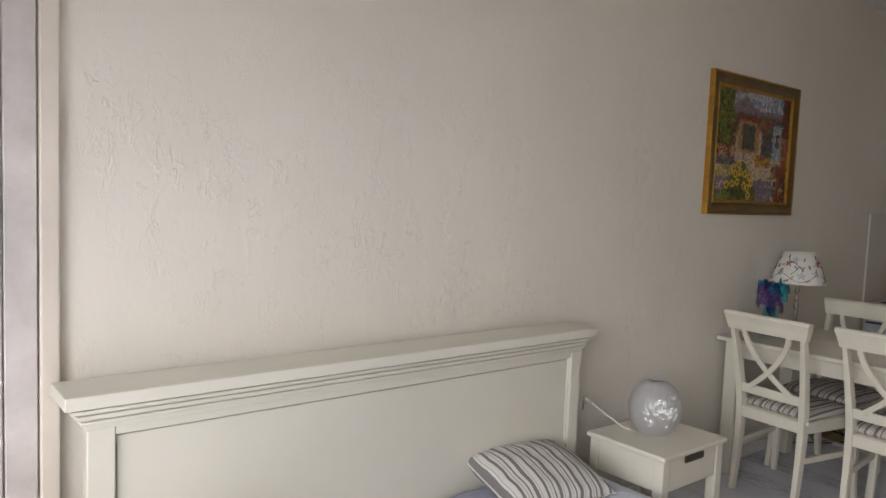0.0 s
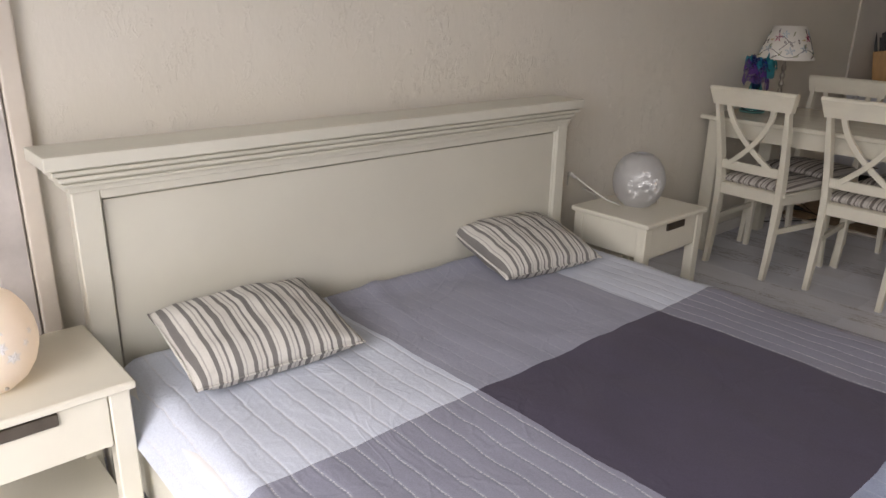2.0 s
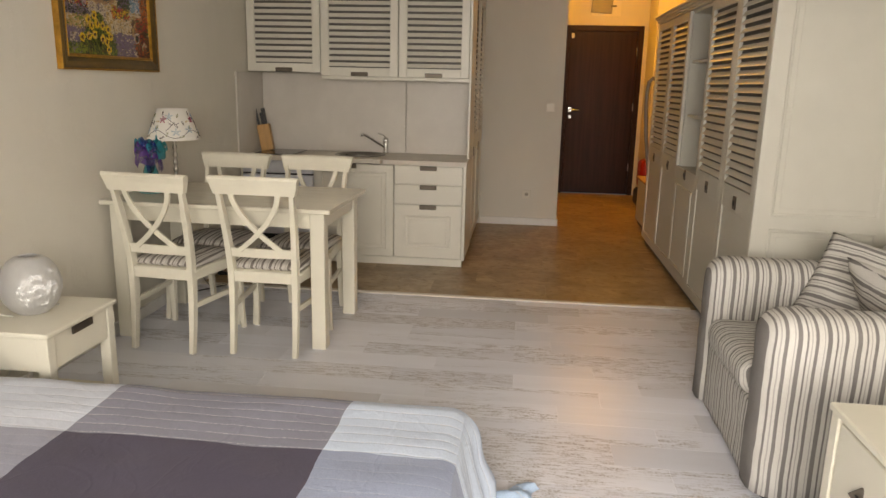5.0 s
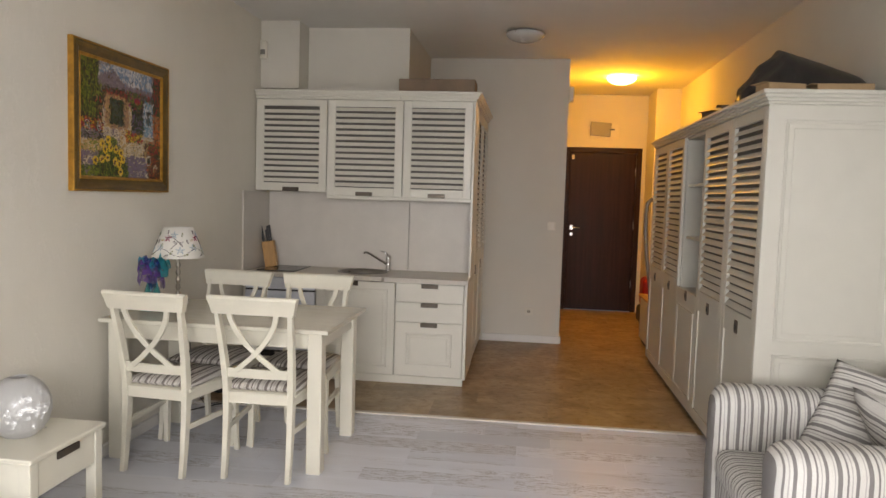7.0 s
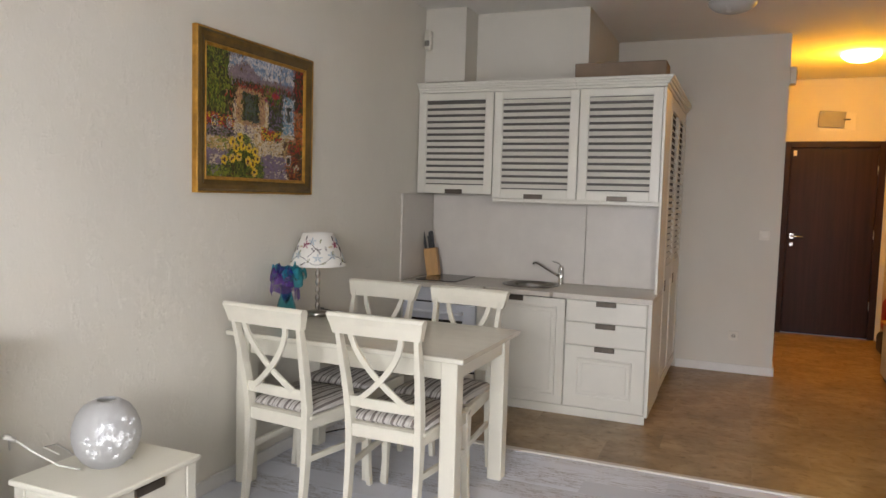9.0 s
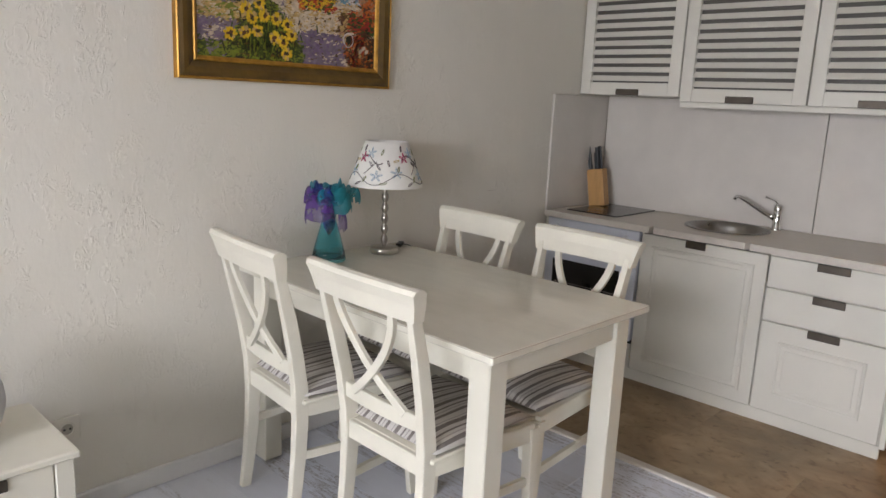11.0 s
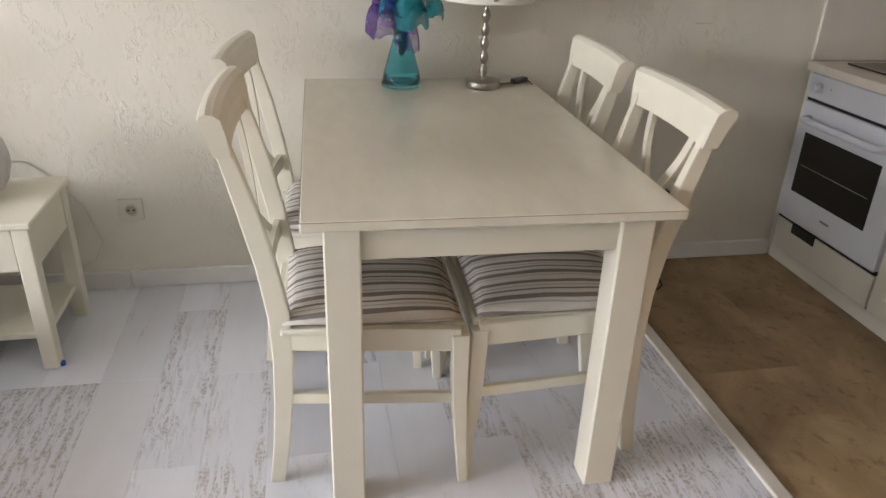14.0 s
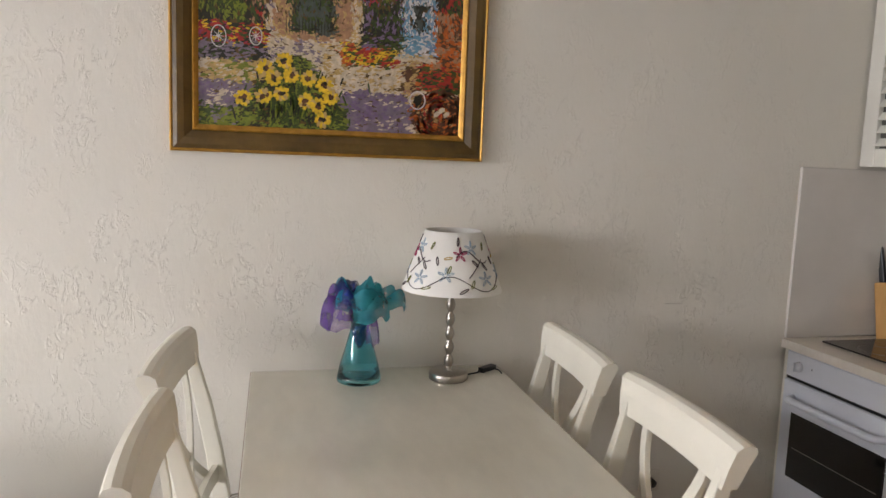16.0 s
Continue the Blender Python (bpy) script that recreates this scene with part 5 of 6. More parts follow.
def bag():
    bm = bmesh.new()
    n, m = 30, 20
    g = {}
    for i in range(n + 1):
        for j in range(m + 1):
            u, a = i / n, math.pi * j / m
            y = -1.70 - 0.58 * u
            size = min(1.0, 0.30 + 3.2 * u) * (1.0 - 0.30 * max(0, u - 0.35))
            tall = 0.07 + 0.25 * max(0.0, 1 - abs(u - 0.32) / (0.34 if u < 0.32 else 1.1)) ** 0.8
            wr = 0.014 * noise.noise(Vector((u * 9, a * 3, 1))) + 0.008 * noise.noise(Vector((u * 22, a * 8, 5)))
            x = 3.86 - 0.36 * size * math.cos(a) * (1 - 0.35 * math.sin(a) ** 2) + wr
            g[i, j] = bm.verts.new((x, y + wr, WT + 0.002 + max(0.0, tall * math.sin(a) ** 0.8 + wr * math.sin(a))))
    for i in range(n):
        for j in range(m):
            bm.faces.new((g[i, j], g[i + 1, j], g[i + 1, j + 1], g[i, j + 1]))
    for i in (0, n):
        bm.faces.new([g[i, j] for j in range(m + 1)])
    return bm


whole("black_bag", bag(), M_BAG, "crumpled black plastic bag on top of the wardrobe", "bag", smooth=True)
for x, y, sx, sy, sz, rot, mt, lb in ((3.36, -1.76, 0.12, 0.20, 0.055, 14, M_CARD_L, "small open cardboard box on the wardrobe"), (3.36, -2.05, 0.12, 0.26, 0.055, -4, M_CARD_L, "small flat cardboard box on the wardrobe"), (4.80, -1.80, 0.16, 0.12, 0.09, 20, M_CARD, "small brown box on the wardrobe"), (4.62, -1.84, 0.12, 0.10, 0.11, -12, M_CARD, "small dark brown box on the wardrobe"), (5.75, -1.80, 0.75, 0.16, 0.02, 0, M_CARD, "flat board lying on the wardrobe")):
    bm = box(-sx / 2, sx / 2, -sy / 2, sy / 2, 0, sz, 0.003)
    bm = box(-sx / 2, sx / 2, sy / 2 - 0.004, sy / 2 + 0.03, sz - 0.004, sz, 0.001, bm)
    ob = whole("small_box", bm, mt, lb, "box", "", "boxes on the wardrobe")
    ob.matrix_basis = pose(x, y, WT + 0.001, 0, 0, rot)

# ---- armchair ----
arm = thing("armchair", "striped grey and white upholstered armchair with cushions", "armchair", (2.36, -1.8, 0))


def padded(x0, x1, y0, y1, z0, z1, r, seg=5, lump=0.006, seed=0):
    bm = bmesh.new()
    bmesh.ops.create_cube(bm, size=1.0)
    bmesh.ops.scale(bm, vec=(x1 - x0, y1 - y0, z1 - z0), verts=bm.verts)
    bmesh.ops.translate(bm, vec=((x0 + x1) / 2, (y0 + y1) / 2, (z0 + z1) / 2), verts=bm.verts)
    bmesh.ops.bevel(bm, geom=bm.edges[:], offset=r, segments=seg, affect="EDGES", profile=0.5)
    bmesh.ops.subdivide_edges(bm, edges=[e for e in bm.edges if e.calc_length() > 0.08], cuts=5, use_grid_fill=True)
    for v in bm.verts:
        v.co += Vector((noise.noise(v.co * 7 + Vector((seed, 0, 0))), noise.noise(v.co * 7 + Vector((0, seed, 3))), noise.noise(v.co * 6 + Vector((5, 0, seed))))) * lump
        v.co.z = max(v.co.z, z0, 0.012)
    return bm


part("base", padded(2.06, 2.68, -2.14, -1.375, -0.02, 0.30, 0.02, 3, 0.008, 1), M_ARM_X, arm, "", True)
for x0, x1, sd in ((1.885, 2.10, 2), (2.655, 2.872, 3)):
    part("armrest", padded(x0, x1, -2.20, -1.355, -0.075, 0.672, 0.085, 6, 0.007, sd), M_ARM_Y, arm, "", True)
part("backrest", padded(1.95, 2.79, -2.285, -2.06, -0.06, 0.80, 0.08, 6, 0.008, 4), M_ARM_X, arm, "", True)
part("seat_cushion", padded(2.085, 2.655, -2.08, -1.345, 0.29, 0.435, 0.06, 6, 0.008, 5), M_ARM_X, arm, "loose seat cushion", True)
for x in (1.92, 2.78):
    for y in (-1.42, -2.16):
        part("foot", lathe([(0, 0), (0.022, 0), (0.026, 0.02), (0, 0.02)], (x, y, 0), 14), M_BLACK, arm)
RIGHT, UP = Vector((-0.553, -0.804, -0.215)).normalized(), Vector((0.415, -0.49, 0.766)).normalized()
lean = Matrix((RIGHT, UP, RIGHT.cross(UP))).transposed().to_4x4()
for m, lb in ((Matrix.Translation((2.565, -1.95, 0.60)) @ lean, "striped scatter cushion leaning in the armchair"), (pose(2.22, -1.93, 0.585, 58, -4, 10), "striped scatter cushion resting on the armchair")):
    ob = whole("scatter_cushion", cushion(0, 0, 0, 0.44, 0.42, 0.15, 22, 0.0, m.translation.x * 3), M_CUSH, lb, "cushion", "", "cushions on the armchair", True)
    ob.matrix_basis = m

# ---- chest beside the armchair ----
chest = thing("chest_of_drawers", "low white chest with ring-pull drawers", "chest", (1.0, -1.75, 0))
CT = 0.60
part("top", box(0.56, 1.395, -2.16, -1.352, CT - 0.022, CT, 0.004), M_WHITE, chest)
part("body", box(0.58, 1.385, -2.15, -1.376, 0.05, CT - 0.022, 0.003), M_WHITE, chest)
part("stile", box(1.345, 1.388, -1.378, -1.358, 0.03, CT - 0.022, 0.003), M_WHITE, chest)
part("stile", box(0.578, 0.62, -1.378, -1.358, 0.03, CT - 0.022, 0.003), M_WHITE, chest)
for z0, z1 in ((0.325, 0.565), (0.075, 0.315)):
    dr = part("drawer", box(0.626, 1.339, -1.378, -1.362, z0, z1, 0.003), M_WHITE, chest)
    for x in (0.78, 1.18):
        h = part("pull_plate", shifted(box(-0.022, 0.022, -0.022, 0.022, 0, 0.004, 0.002), pose(x, -1.361, (z0 + z1) / 2, -90, 0, 45) @ pose(0, 0, 0, 0, 0, 45)), M_BRONZE, dr, "dark diamond back plate")
        ring = [(x + 0.022 * math.cos(a), -1.350, (z0 + z1) / 2 - 0.018 + 0.022 * math.sin(a)) for a in [2 * math.pi * q / 16 for q in range(17)]]
        part("ring_pull", sweep(ring, 0.006, 0.006, (0, 1, 0), None, True, None, 6), M_BLACK, h, "dark ring pull", True)
for x in (0.62, 1.33):
    for y in (-1.42, -2.1):
        part("foot", box(x - 0.025, x + 0.025, y - 0.025, y + 0.025, 0, 0.05, 0.003), M_WHITE, chest)

# ---- entrance hall ----
door = thing("door_1", "closed dark brown entrance door in matching frame", "door", (9.25, -1.47, 0), kind="structure")
fr = box(9.225, 9.30, -1.04, -0.972, 0, 2.158, 0.004)
fr = box(9.225, 9.30, -1.968, -1.90, 0, 2.158, 0.004, fr)
fr = box(9.225, 9.30, -1.90, -1.04, 2.09, 2.158, 0.004, fr)
part("door_frame", fr, M_DOOR, door)
leaf = part("door_leaf", box(9.245, 9.29, -1.898, -1.042, 0.008, 2.088, 0.003), M_DOOR, door)
part("door_handle", sweep([(9.245, -1.095, 1.10), (9.205, -1.095, 1.10), (9.198, -1.11, 1.10), (9.198, -1.21, 1.098)], 0.018, 0.018, (0, 0, 1), None, True), M_CHROME, leaf, "chrome lever handle", True)
part("rose", box(9.238, 9.246, -1.118, -1.072, 1.07, 1.13, 0.003), M_CHROME, leaf)
part("lock", box(9.236, 9.246, -1.115, -1.075, 0.985, 1.03, 0.003), M_CHROME, leaf)
for z in (1.80, 1.10, 0.32):
    part("hinge", box(9.235, 9.247, -1.906, -1.892, z, z + 0.10, 0.003), M_STEEL, leaf)
part("sticker", box(9.2425, 9.2455, -1.10, -1.065, 2.0, 2.06, 0.0005), M_PLATE, leaf, "small white paper label")
mb = thing("fuse_box", "brown fuse box cover on white plate above door", "fuse box", (9.23, -1.45, 2.3))
part("plate", box(9.232, 9.24, -1.66, -1.30, 2.27, 2.47, 0.003), M_PLATE, mb)
part("cover", shifted(box(-0.012, 0.012, -0.13, 0.13, -0.09, 0.09, 0.004), pose(9.215, -1.42, 2.395, 4, 0, 0)), M_GREY, mb, "brownish plastic cover")
part("latch", box(9.20, 9.23, -1.60, -1.53, 2.385, 2.40, 0.003), M_BLACK, mb)
bell = thing("door_chime", "small white chime box high on hall wall", "chime", (6.95, -0.89, 2.5))
part("housing", box(6.86, 6.98, -0.93, -0.879, 2.44, 2.58, 0.006), M_PLATE, bell)
part("speaker", box(6.89, 6.95, -0.934, -0.929, 2.47, 2.55, 0.002), M_GREY, bell)


def ceiling_lamp(at, lit, label):
    t = thing("ceiling_lamp", label, "ceiling lamp", at, "ceiling lamps")
    part("base", lathe([(0, 0), (0.10, 0), (0.10, -0.018), (0, -0.018)], at, 32), M_STEEL, t)
    part("shade", lathe([(0.158, -0.018), (0.162, -0.026), (0.150, -0.045), (0.12, -0.068), (0.07, -0.086), (0.0, -0.094), (0.0, -0.088), (0.07, -0.08), (0.115, -0.063), (0.145, -0.04), (0.152, -0.022)], at, 40), M_HALLGLOW if lit else M_OPAL, t, "", True)
    for a in (0.5, 2.6, 4.7):
        part("clip", box(at[0] + 0.155 * math.cos(a) - 0.008, at[0] + 0.155 * math.cos(a) + 0.008, at[1] + 0.155 * math.sin(a) - 0.008, at[1] + 0.155 * math.sin(a) + 0.008, at[2] - 0.032, at[2] - 0.012, 0.003), M_CHROME, t)


ceiling_lamp((5.65, -0.445, H), False, "unlit opal glass dome lamp on the ceiling")
ceiling_lamp((7.78, -1.49, H), True, "lit opal glass dome lamp on hall ceiling")

shoe = thing("shoe_cabinet", "low grey-white shoe cabinet with wooden top in hall", "cabinet", (6.92, -1.98, 0))
part("body", box(6.60, 7.215, -2.29, -1.725, 0.05, 0.48, 0.003), M_WARD, shoe)
part("top", box(6.58, 7.235, -2.30, -1.705, 0.48, 0.50, 0.003), M_WOOD, shoe)
part("plinth", box(6.62, 7.20, -2.28, -1.75, 0.0, 0.05, 0), M_GAPDARK, shoe)
vac = thing("vacuum_cleaner", "red and black vacuum cleaner standing in hall", "vacuum cleaner", (8.42, -1.92, 0))
part("body", padded(8.25, 8.58, -2.18, -1.91, 0.20, 0.56, 0.07, 5, 0.0), M_RED, vac, "", True)
part("foot", padded(8.23, 8.60, -2.20, -1.885, 0.0, 0.21, 0.05, 4, 0.0), M_BLACK, vac, "", True)
part("handle", sweep([(8.30, -2.045, 0.54), (8.32, -2.045, 0.62), (8.40, -2.045, 0.65), (8.48, -2.045, 0.62), (8.52, -2.045, 0.54)], 0.03, 0.03, (0, 1, 0), None, True), M_RED, vac, "red carrying handle", True)
hose = sweep([(6.43, -1.74, 1.36), (6.43, -1.70, 1.46), (6.43, -1.655, 1.488), (6.43, -1.625, 1.45), (6.43, -1.615, 1.35), (6.43, -1.618, 1.2), (6.43, -1.64, 0.95), (6.44, -1.68, 0.7), (6.46, -1.74, 0.4), (6.48, -1.80, 0.12), (6.49, -1.83, 0.018)], 0.036, 0.036, (1, 0, 0), None, True)
whole("vacuum_hose", hose, M_GREY, "grey vacuum hose standing at the wardrobe end", "hose", smooth=True)

# ---- sockets, switch, sensor ----
def socket(m, label):
    t = thing("wall_socket", label, "socket", group="wall sockets")
    part("plate", box(-0.041, 0.041, -0.010, 0.0, -0.041, 0.041, 0.004, None, 2), M_PLATE, t)
    part("cup", shifted(lathe([(0.024, 0), (0.023, 0.003), (0.019, 0.003), (0.018, -0.002), (0, -0.002)], (0, 0, 0), 24), pose(0, -0.0105, 0, 90, 0, 0)), M_PLATE, t, "", True)
    # flat discs; the shade of recess and holes is in their colour
    part("face", shifted(lathe([(0.0, 0), (0.018, 0)], (0, 0, 0), 24), pose(0, -0.0112, 0, 90, 0, 0)), M_CUPSHADE, t, "shaded round recess")
    for x in (-0.009, 0.009):
        part("hole", shifted(lathe([(0.0, 0), (0.004, 0), (0.004, 0.001)], (0, 0, 0), 10), pose(x, -0.0116, 0, 90, 0, 0)), M_HOLE, t)
    t.matrix_basis = m


socket(pose(2.398, 1.699, 0.307), "white wall socket low beside the dining table")
socket(pose(6.836, -0.565, 0.318, 0, 0, -90), "white wall socket beside the hall opening")
socket(pose(4.421, 1.699, 0.304), "white wall socket low behind the chair")
sw = thing("light_switch", "white light switch beside the hall opening", "switch", (6.836, -0.761, 1.19))
part("plate", box(6.827, 6.8365, -0.802, -0.720, 1.149, 1.231, 0.003), M_PLATE, sw)
part("rocker", box(6.823, 6.828, -0.788, -0.734, 1.163, 1.217, 0.002), M_PLATE, sw)
pir = thing("motion_sensor", "white alarm sensor in the corner above cabinets", "sensor", (5.27, 1.68, 2.59))
part("housing", padded(5.245, 5.299, 1.635, 1.695, 2.53, 2.68, 0.02, 4, 0.0), M_PLATE, pir, "", True)
part("lens", box(5.240, 5.248, 1.645, 1.685, 2.56, 2.60, 0.003), M_GREY, pir)
whole("bottle_cap", lathe([(0, 0), (0.009, 0), (0.009, 0.012), (0, 0.012)], (2.252, 1.20, 0.001), 16), M_BLUE, "blue plastic bottle cap beside the bedside table", "cap")

cord = thing("power_cord", "black power cord with plug lying on the floor", "cable", (4.37, 1.64, 0))
part("plug", sweep([(4.378, 1.655, 0.020), (4.376, 1.63, 0.020), (4.375, 1.60, 0.017), (4.373, 1.575, 0.010)], 0.036, 0.034, (0, 0, 1), None, True, [1, 1, 0.6, 0.3]), M_BLACK, cord, "black plug", True)
part("cable", sweep([(4.373, 1.58, 0.010), (4.362, 1.50, 0.006), (4.35, 1.456, 0.006), (4.319, 1.430, 0.006), (4.238, 1.440, 0.006), (4.12, 1.50, 0.006), (3.98, 1.60, 0.006), (3.86, 1.665, 0.006)], 0.008, 0.008, (0, 0, 1), None, True), M_BLACK, cord, "", True)

# ---- things on the dining table ----
TT = 0.765
vase = thing("vase", "teal glass vase holding tulle flowers", "vase", (3.34, 1.562, TT))
VA = (3.337, 1.562, TT + 0.0005)
part("glass", lathe([(0, 0), (0.062, 0), (0.066, 0.003), (0.066, 0.012), (0.058, 0.05), (0.040, 0.115), (0.030, 0.150), (0.026, 0.165), (0.027, 0.18), (0.036, 0.195), (0.033, 0.196), (0.024, 0.18), (0.023, 0.165), (0.027, 0.15), (0.037, 0.115), (0.055, 0.05), (0.062, 0.012), (0, 0.009)], VA, 40), M_TEAL, vase, "", True)
fl = thing("tulle_flowers", "bunch of teal, blue and purple tulle", "flowers", (VA[0], VA[1], TT + 0.17))


def tulle_sheet(seed, spread, lift, out, turn, droop):
    """A gathered sheet that rises from the neck, opens outwards and falls in uneven points."""
    bm = bmesh.new()
    n, m = 40, 14
    g = {}
    for i in range(n + 1):
        for j in range(m + 1):
            q, t = i / n - 0.5, j / m
            a = turn + q * spread * (0.35 + 0.65 * t)
            point = 1 - 0.30 * abs(2 * q) ** 1.6 + 0.20 * noise.noise(Vector((a * 1.5, seed, 1)))
            ruffle = math.sin(i * 0.36 + seed * 1.7) * t ** 1.5
            rad = 0.006 + out * point * math.sin(min(1.0, t * 1.05) * 1.5) ** 1.2 + 0.005 * ruffle
            z = TT + 0.176 + lift * math.sin(t * 2.1) * (0.9 + 0.3 * noise.noise(Vector((a * 2, t * 2, seed)))) - droop * t ** 3 + 0.007 * ruffle + 0.004 * noise.noise(Vector((a * 3, t * 4, seed + 9)))
            g[i, j] = bm.verts.new((VA[0] + rad * math.cos(a), VA[1] + rad * math.sin(a) * 0.8, z))
    for i in range(n):
        for j in range(m):
            bm.faces.new((g[i, j], g[i + 1, j], g[i + 1, j + 1], g[i, j + 1]))
    return bm


for s, sp, li, ou, tu, dr, col in ((1, 2.0, 0.115, 0.110, 3.45, 0.10, "purple"), (2, 1.3, 0.105, 0.135, -0.25, 0.03, "teal"), (3, 3.0, 0.140, 0.085, 4.6, 0.06, "teal"), (4, 2.4, 0.135, 0.080, 4.0, 0.05, "blue"), (5, 3.0, 0.140, 0.090, 1.6, 0.04, "teal"), (6, 2.2, 0.125, 0.095, 5.3, 0.08, "teal"), (7, 0.7, 0.060, 0.070, 5.3, 0.10, "purple"), (8, 3.0, 0.135, 0.060, 3.0, 0.02, "blue"), (9, 2.0, 0.125, 0.105, 0.35, 0.04, "teal"), (10, 3.0, 0.140, 0.055, 5.4, 0.02, "teal"), (11, 1.8, 0.125, 0.095, 2.7, 0.05, "purple")):
    part("petal", tulle_sheet(s, sp, li, ou, tu, dr), M_TULLE[col], fl, col + " tulle petal", True)
stem = bmesh.new()
stem = lathe([(0.004, -0.075), (0.018, -0.05), (0.024, -0.03), (0.022, 0.0), (0.014, 0.02)], (VA[0], VA[1], TT + 0.175), 18, stem)
part("bundle", stem, M_TULLE["blue"], fl, "gathered dark ends inside the vase", True)

LA = (3.610, 1.548, TT)
lampt = thing("table_lamp", "steel table lamp with embroidered white shade", "table lamp", LA)
part("foot", lathe([(0, 0), (0.058, 0), (0.060, 0.003), (0.060, 0.022), (0.057, 0.025), (0.012, 0.026), (0, 0.026)], LA, 40), M_LAMPSTEEL, lampt, "", True)
prof = [(0.008, 0.026), (0.008, 0.034)]
for k in range(5):
    z0 = 0.034 + k * 0.044
    prof += [(0.0075, z0), (0.0125, z0 + 0.010), (0.0150, z0 + 0.020), (0.0125, z0 + 0.032), (0.0075, z0 + 0.042)]
prof += [(0.008, 0.26), (0.008, 0.32)]
part("stem", lathe(prof, LA, 24), M_LAMPSTEEL, lampt, "beaded steel stem", True)
SB, ST, SR0, SR1 = 0.280, 0.458, 0.152, 0.085
shade = part("shade", lathe([(SR0, SB), (SR1, ST), (SR1 - 0.002, ST), (SR0 - 0.002, SB)], LA, 64), M_SHADE, lampt, "white linen shade", True)


def on_shade(a, t, off=0.0012):
    r = SR0 + (SR1 - SR0) * t + off
    return (LA[0] + r * math.cos(a), LA[1] + r * math.sin(a), LA[2] + SB + (ST - SB) * t)


def embroider(pts, w, mat, name):
    part(name, sweep([on_shade(a, t) for a, t in pts], w, w, (0, 0, 1), None, True, None, 5), mat, shade)


M_THREAD = {k: surface("thread_" + k, c, 0.8, 0.1, 60, 300, 0.1) for k, c in {"brown": (0.055, 0.03, 0.03), "green": (0.17, 0.18, 0.035), "pink": (0.38, 0.03, 0.10), "blue": (0.33, 0.42, 0.48), "yellow": (0.45, 0.30, 0.06)}.items()}


def leaf(a, t, ang, size, mat, name="embroidered_leaf"):
    pts = []
    for q in range(13):
        b = 2 * math.pi * q / 12
        lu, lv = size * math.cos(b), size * 0.24 * math.sin(b)
        du, dv = lu * math.cos(ang) - lv * math.sin(ang), lu * math.sin(ang) + lv * math.cos(ang)
        pts.append((a + du / 0.115, t + dv / 0.19))
    embroider(pts, 0.0028, mat, name)


for rep in range(4):
    o = rep * math.pi / 2 - 2.0
    vine = [(o + 1.7 * q / 16 - 0.1, 0.20 + 0.12 * math.sin(q * 0.42 + 0.6)) for q in range(17)]
    embroider(vine, 0.0026, M_THREAD["brown"], "embroidered_vine")
    embroider([(o + 0.25 + 0.9 * q / 10, 0.62 + 0.10 * math.sin(q * 0.55)) for q in range(11)], 0.0034, M_THREAD["brown"], "embroidered_vine")
    embroider([(o + 0.55 + 0.10 * q, 0.30 + 0.07 * q) for q in range(5)], 0.003, M_THREAD["brown"], "embroidered_vine")
    for k, (da, dt, an, cl) in enumerate(((0.1, 0.42, 1.3, "green"), (0.42, 0.10, 0.6, "brown"), (0.75, 0.52, 2.3, "brown"), (1.02, 0.46, 2.2, "brown"), (1.2, 0.12, 0.3, "green"), (0.30, 0.86, 1.5, "brown"), (1.12, 0.78, 1.2, "green"), (0.05, 0.60, 0.2, "yellow"), (1.35, 0.55, 1.8, "brown"), (0.62, 0.2, 1.2, "green"))):
        leaf(o + da, dt, an, 0.0125, M_THREAD[cl])
    for da, dt, cl in ((0.36, 0.66, "pink"), (0.68, 0.76, "blue"), (0.02, 0.34, "blue"), (0.98, 0.27, "blue")):
        for q in range(5):
            b = q * 1.2566 + 0.3
            leaf(o + da + 0.013 * math.cos(b) / 0.115, dt + 0.013 * math.sin(b) / 0.19, b, 0.0095, M_THREAD[cl], "embroidered_petal")
wire = [(LA[0] + 0.06, LA[1] + 0.01, TT + 0.006), (LA[0] + 0.10, LA[1] + 0.03, TT + 0.005), (LA[0] + 0.125, LA[1] + 0.045, TT + 0.006), (LA[0] + 0.165, LA[1] + 0.075, TT + 0.006), (LA[0] + 0.182, LA[1] + 0.05, TT + 0.004), (3.792, 1.575, TT + 0.002), (3.803, 1.565, TT - 0.06), (3.83, 1.58, 0.5), (3.92, 1.60, 0.16), (4.06, 1.58, 0.012), (4.2, 1.46, 0.010), (4.30, 1.44, 0.010), (4.36, 1.52, 0.012), (4.40, 1.64, 0.06), (4.418, 1.672, 0.2), (4.421, 1.675, 0.29)]
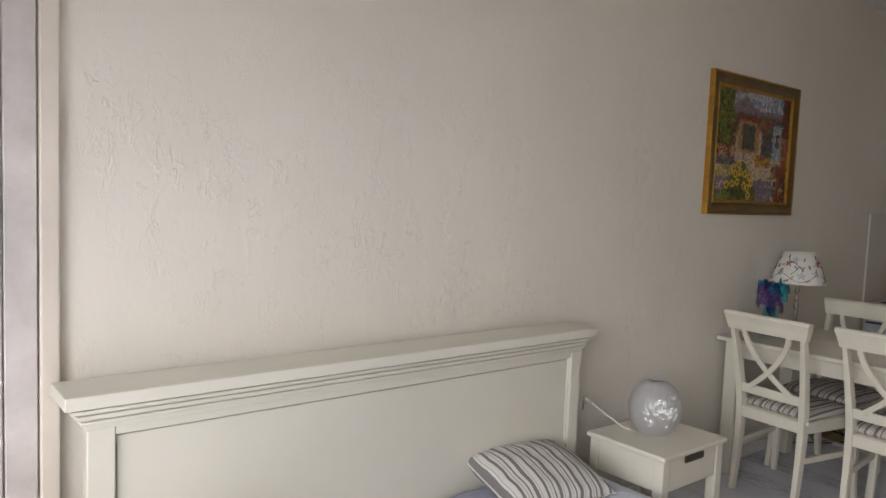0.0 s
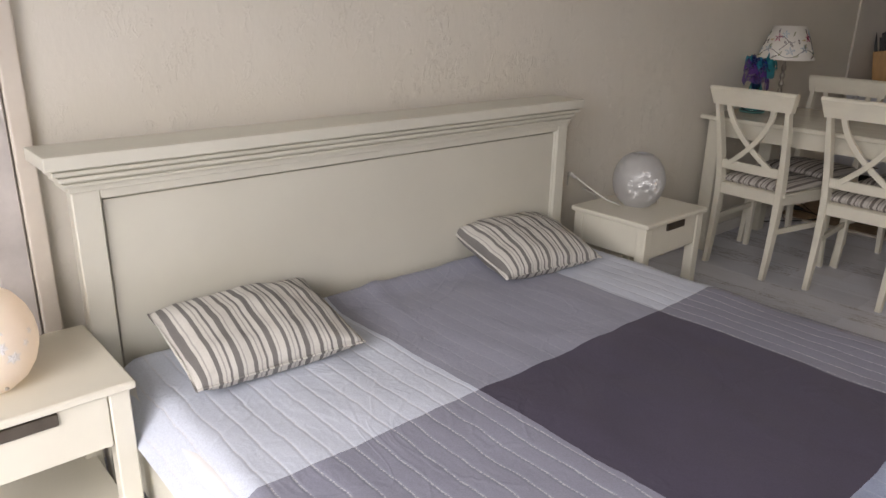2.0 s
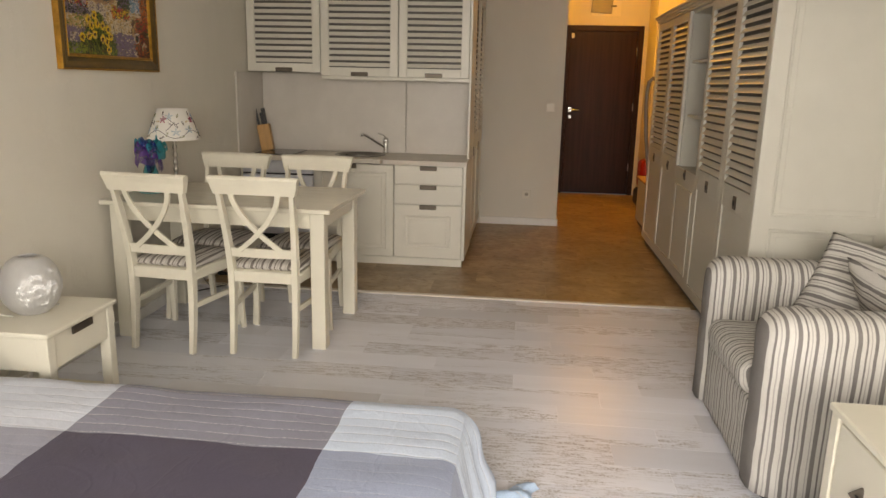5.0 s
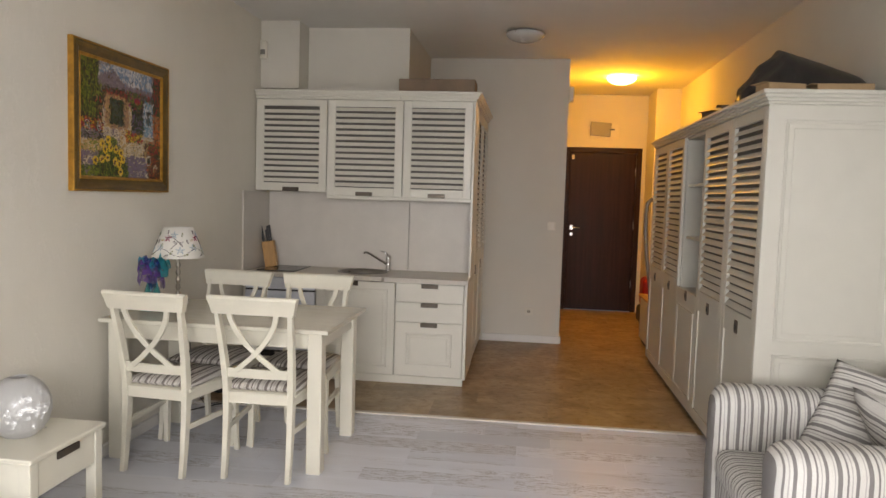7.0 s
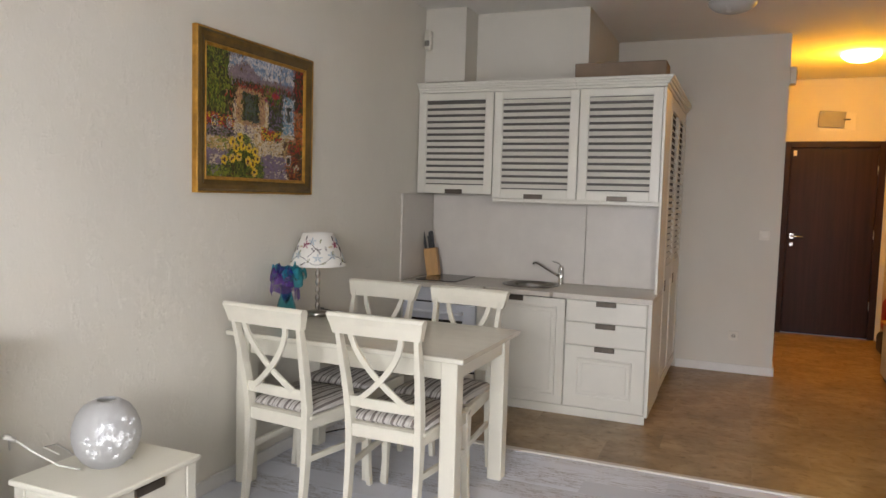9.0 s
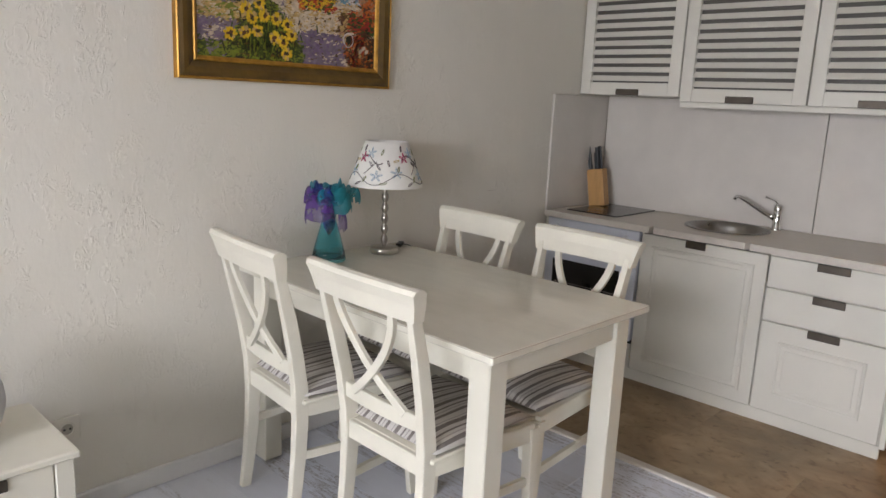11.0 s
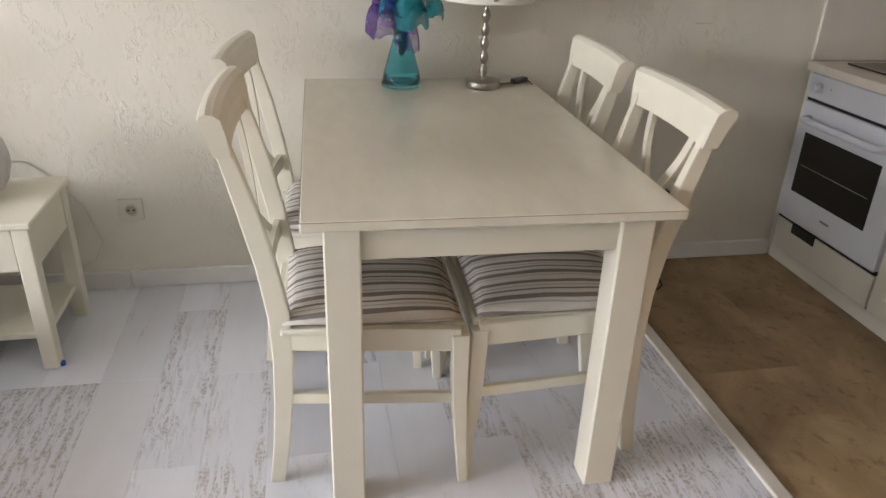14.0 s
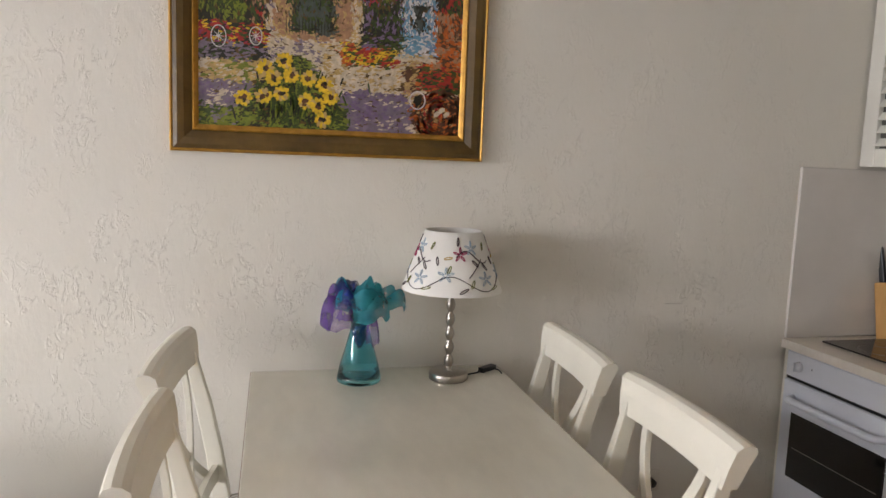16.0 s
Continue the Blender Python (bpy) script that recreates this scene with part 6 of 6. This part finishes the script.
part("cable", sweep(wire, 0.005, 0.005, (0, 0, 1), None, True, None, 6), M_BLACK, lampt, "thin black cable", True)
part("plug", sweep([(4.421, 1.665, 0.304), (4.421, 1.688, 0.304)], 0.03, 0.03, (0, 0, 1), None, True), M_BLACK, lampt, "black plug", True)
part("cable_switch", sweep([(LA[0] + 0.118, LA[1] + 0.04, TT + 0.009), (LA[0] + 0.172, LA[1] + 0.078, TT + 0.009)], 0.022, 0.015), M_BLACK, lampt, "black in-line switch")

# ---- floors, piece by piece ----
rnd = random.Random(11)
PIECES = {}


def tile_piece(name, x0, x1, y0, y1, mat, parent, top=0.0, thick=0.006):
    key = (name, round(x1 - x0, 2), round(y1 - y0, 2))
    if key not in PIECES:
        bm = box(-(x1 - x0) / 2, (x1 - x0) / 2, -(y1 - y0) / 2, (y1 - y0) / 2, -thick, 0, 0.0003)
        me = bpy.data.meshes.new(name)
        bm.to_mesh(me)
        bm.free()
        me.materials.append(mat)
        PIECES[key] = me
    ob = new(name, PIECES[key])
    ob.parent = parent
    ob.location = ((x0 + x1) / 2, (y0 + y1) / 2, top + rnd.uniform(-0.00012, 0.00012))


W, GAP = 0.165, 0.0004
x = -2.4
while x < 4.13:
    x1 = min(x + W, 4.135)
    y = -2.31 - rnd.choice((0.0, 0.2, 0.4, 0.6))
    while y < 1.70:
        ln = rnd.choice((0.6, 0.8, 0.8, 1.0))
        a, b = max(y, -2.31), min(y + ln, 1.70)
        if b - a > 0.03:
            tile_piece("plank", x + GAP / 2, x1 - GAP / 2, a + GAP / 2, b - GAP / 2, M_PLANK, floor)
        y += ln
    x += W
x = 4.165
row = 0
while x < 9.24:
    x1 = min(x + 0.40, 9.24)
    y = -2.31 - (0.3 if row % 2 else 0.0)
    while y < 1.70:
        a, b = max(y, -2.31), min(y + 0.8, 1.70)
        if b - a > 0.02:
            tile_piece("tile", x + GAP / 2, x1 - GAP / 2, a + GAP / 2, b - GAP / 2, M_BROWN, floor)
        y += 0.8
    x += 0.40
    row += 1
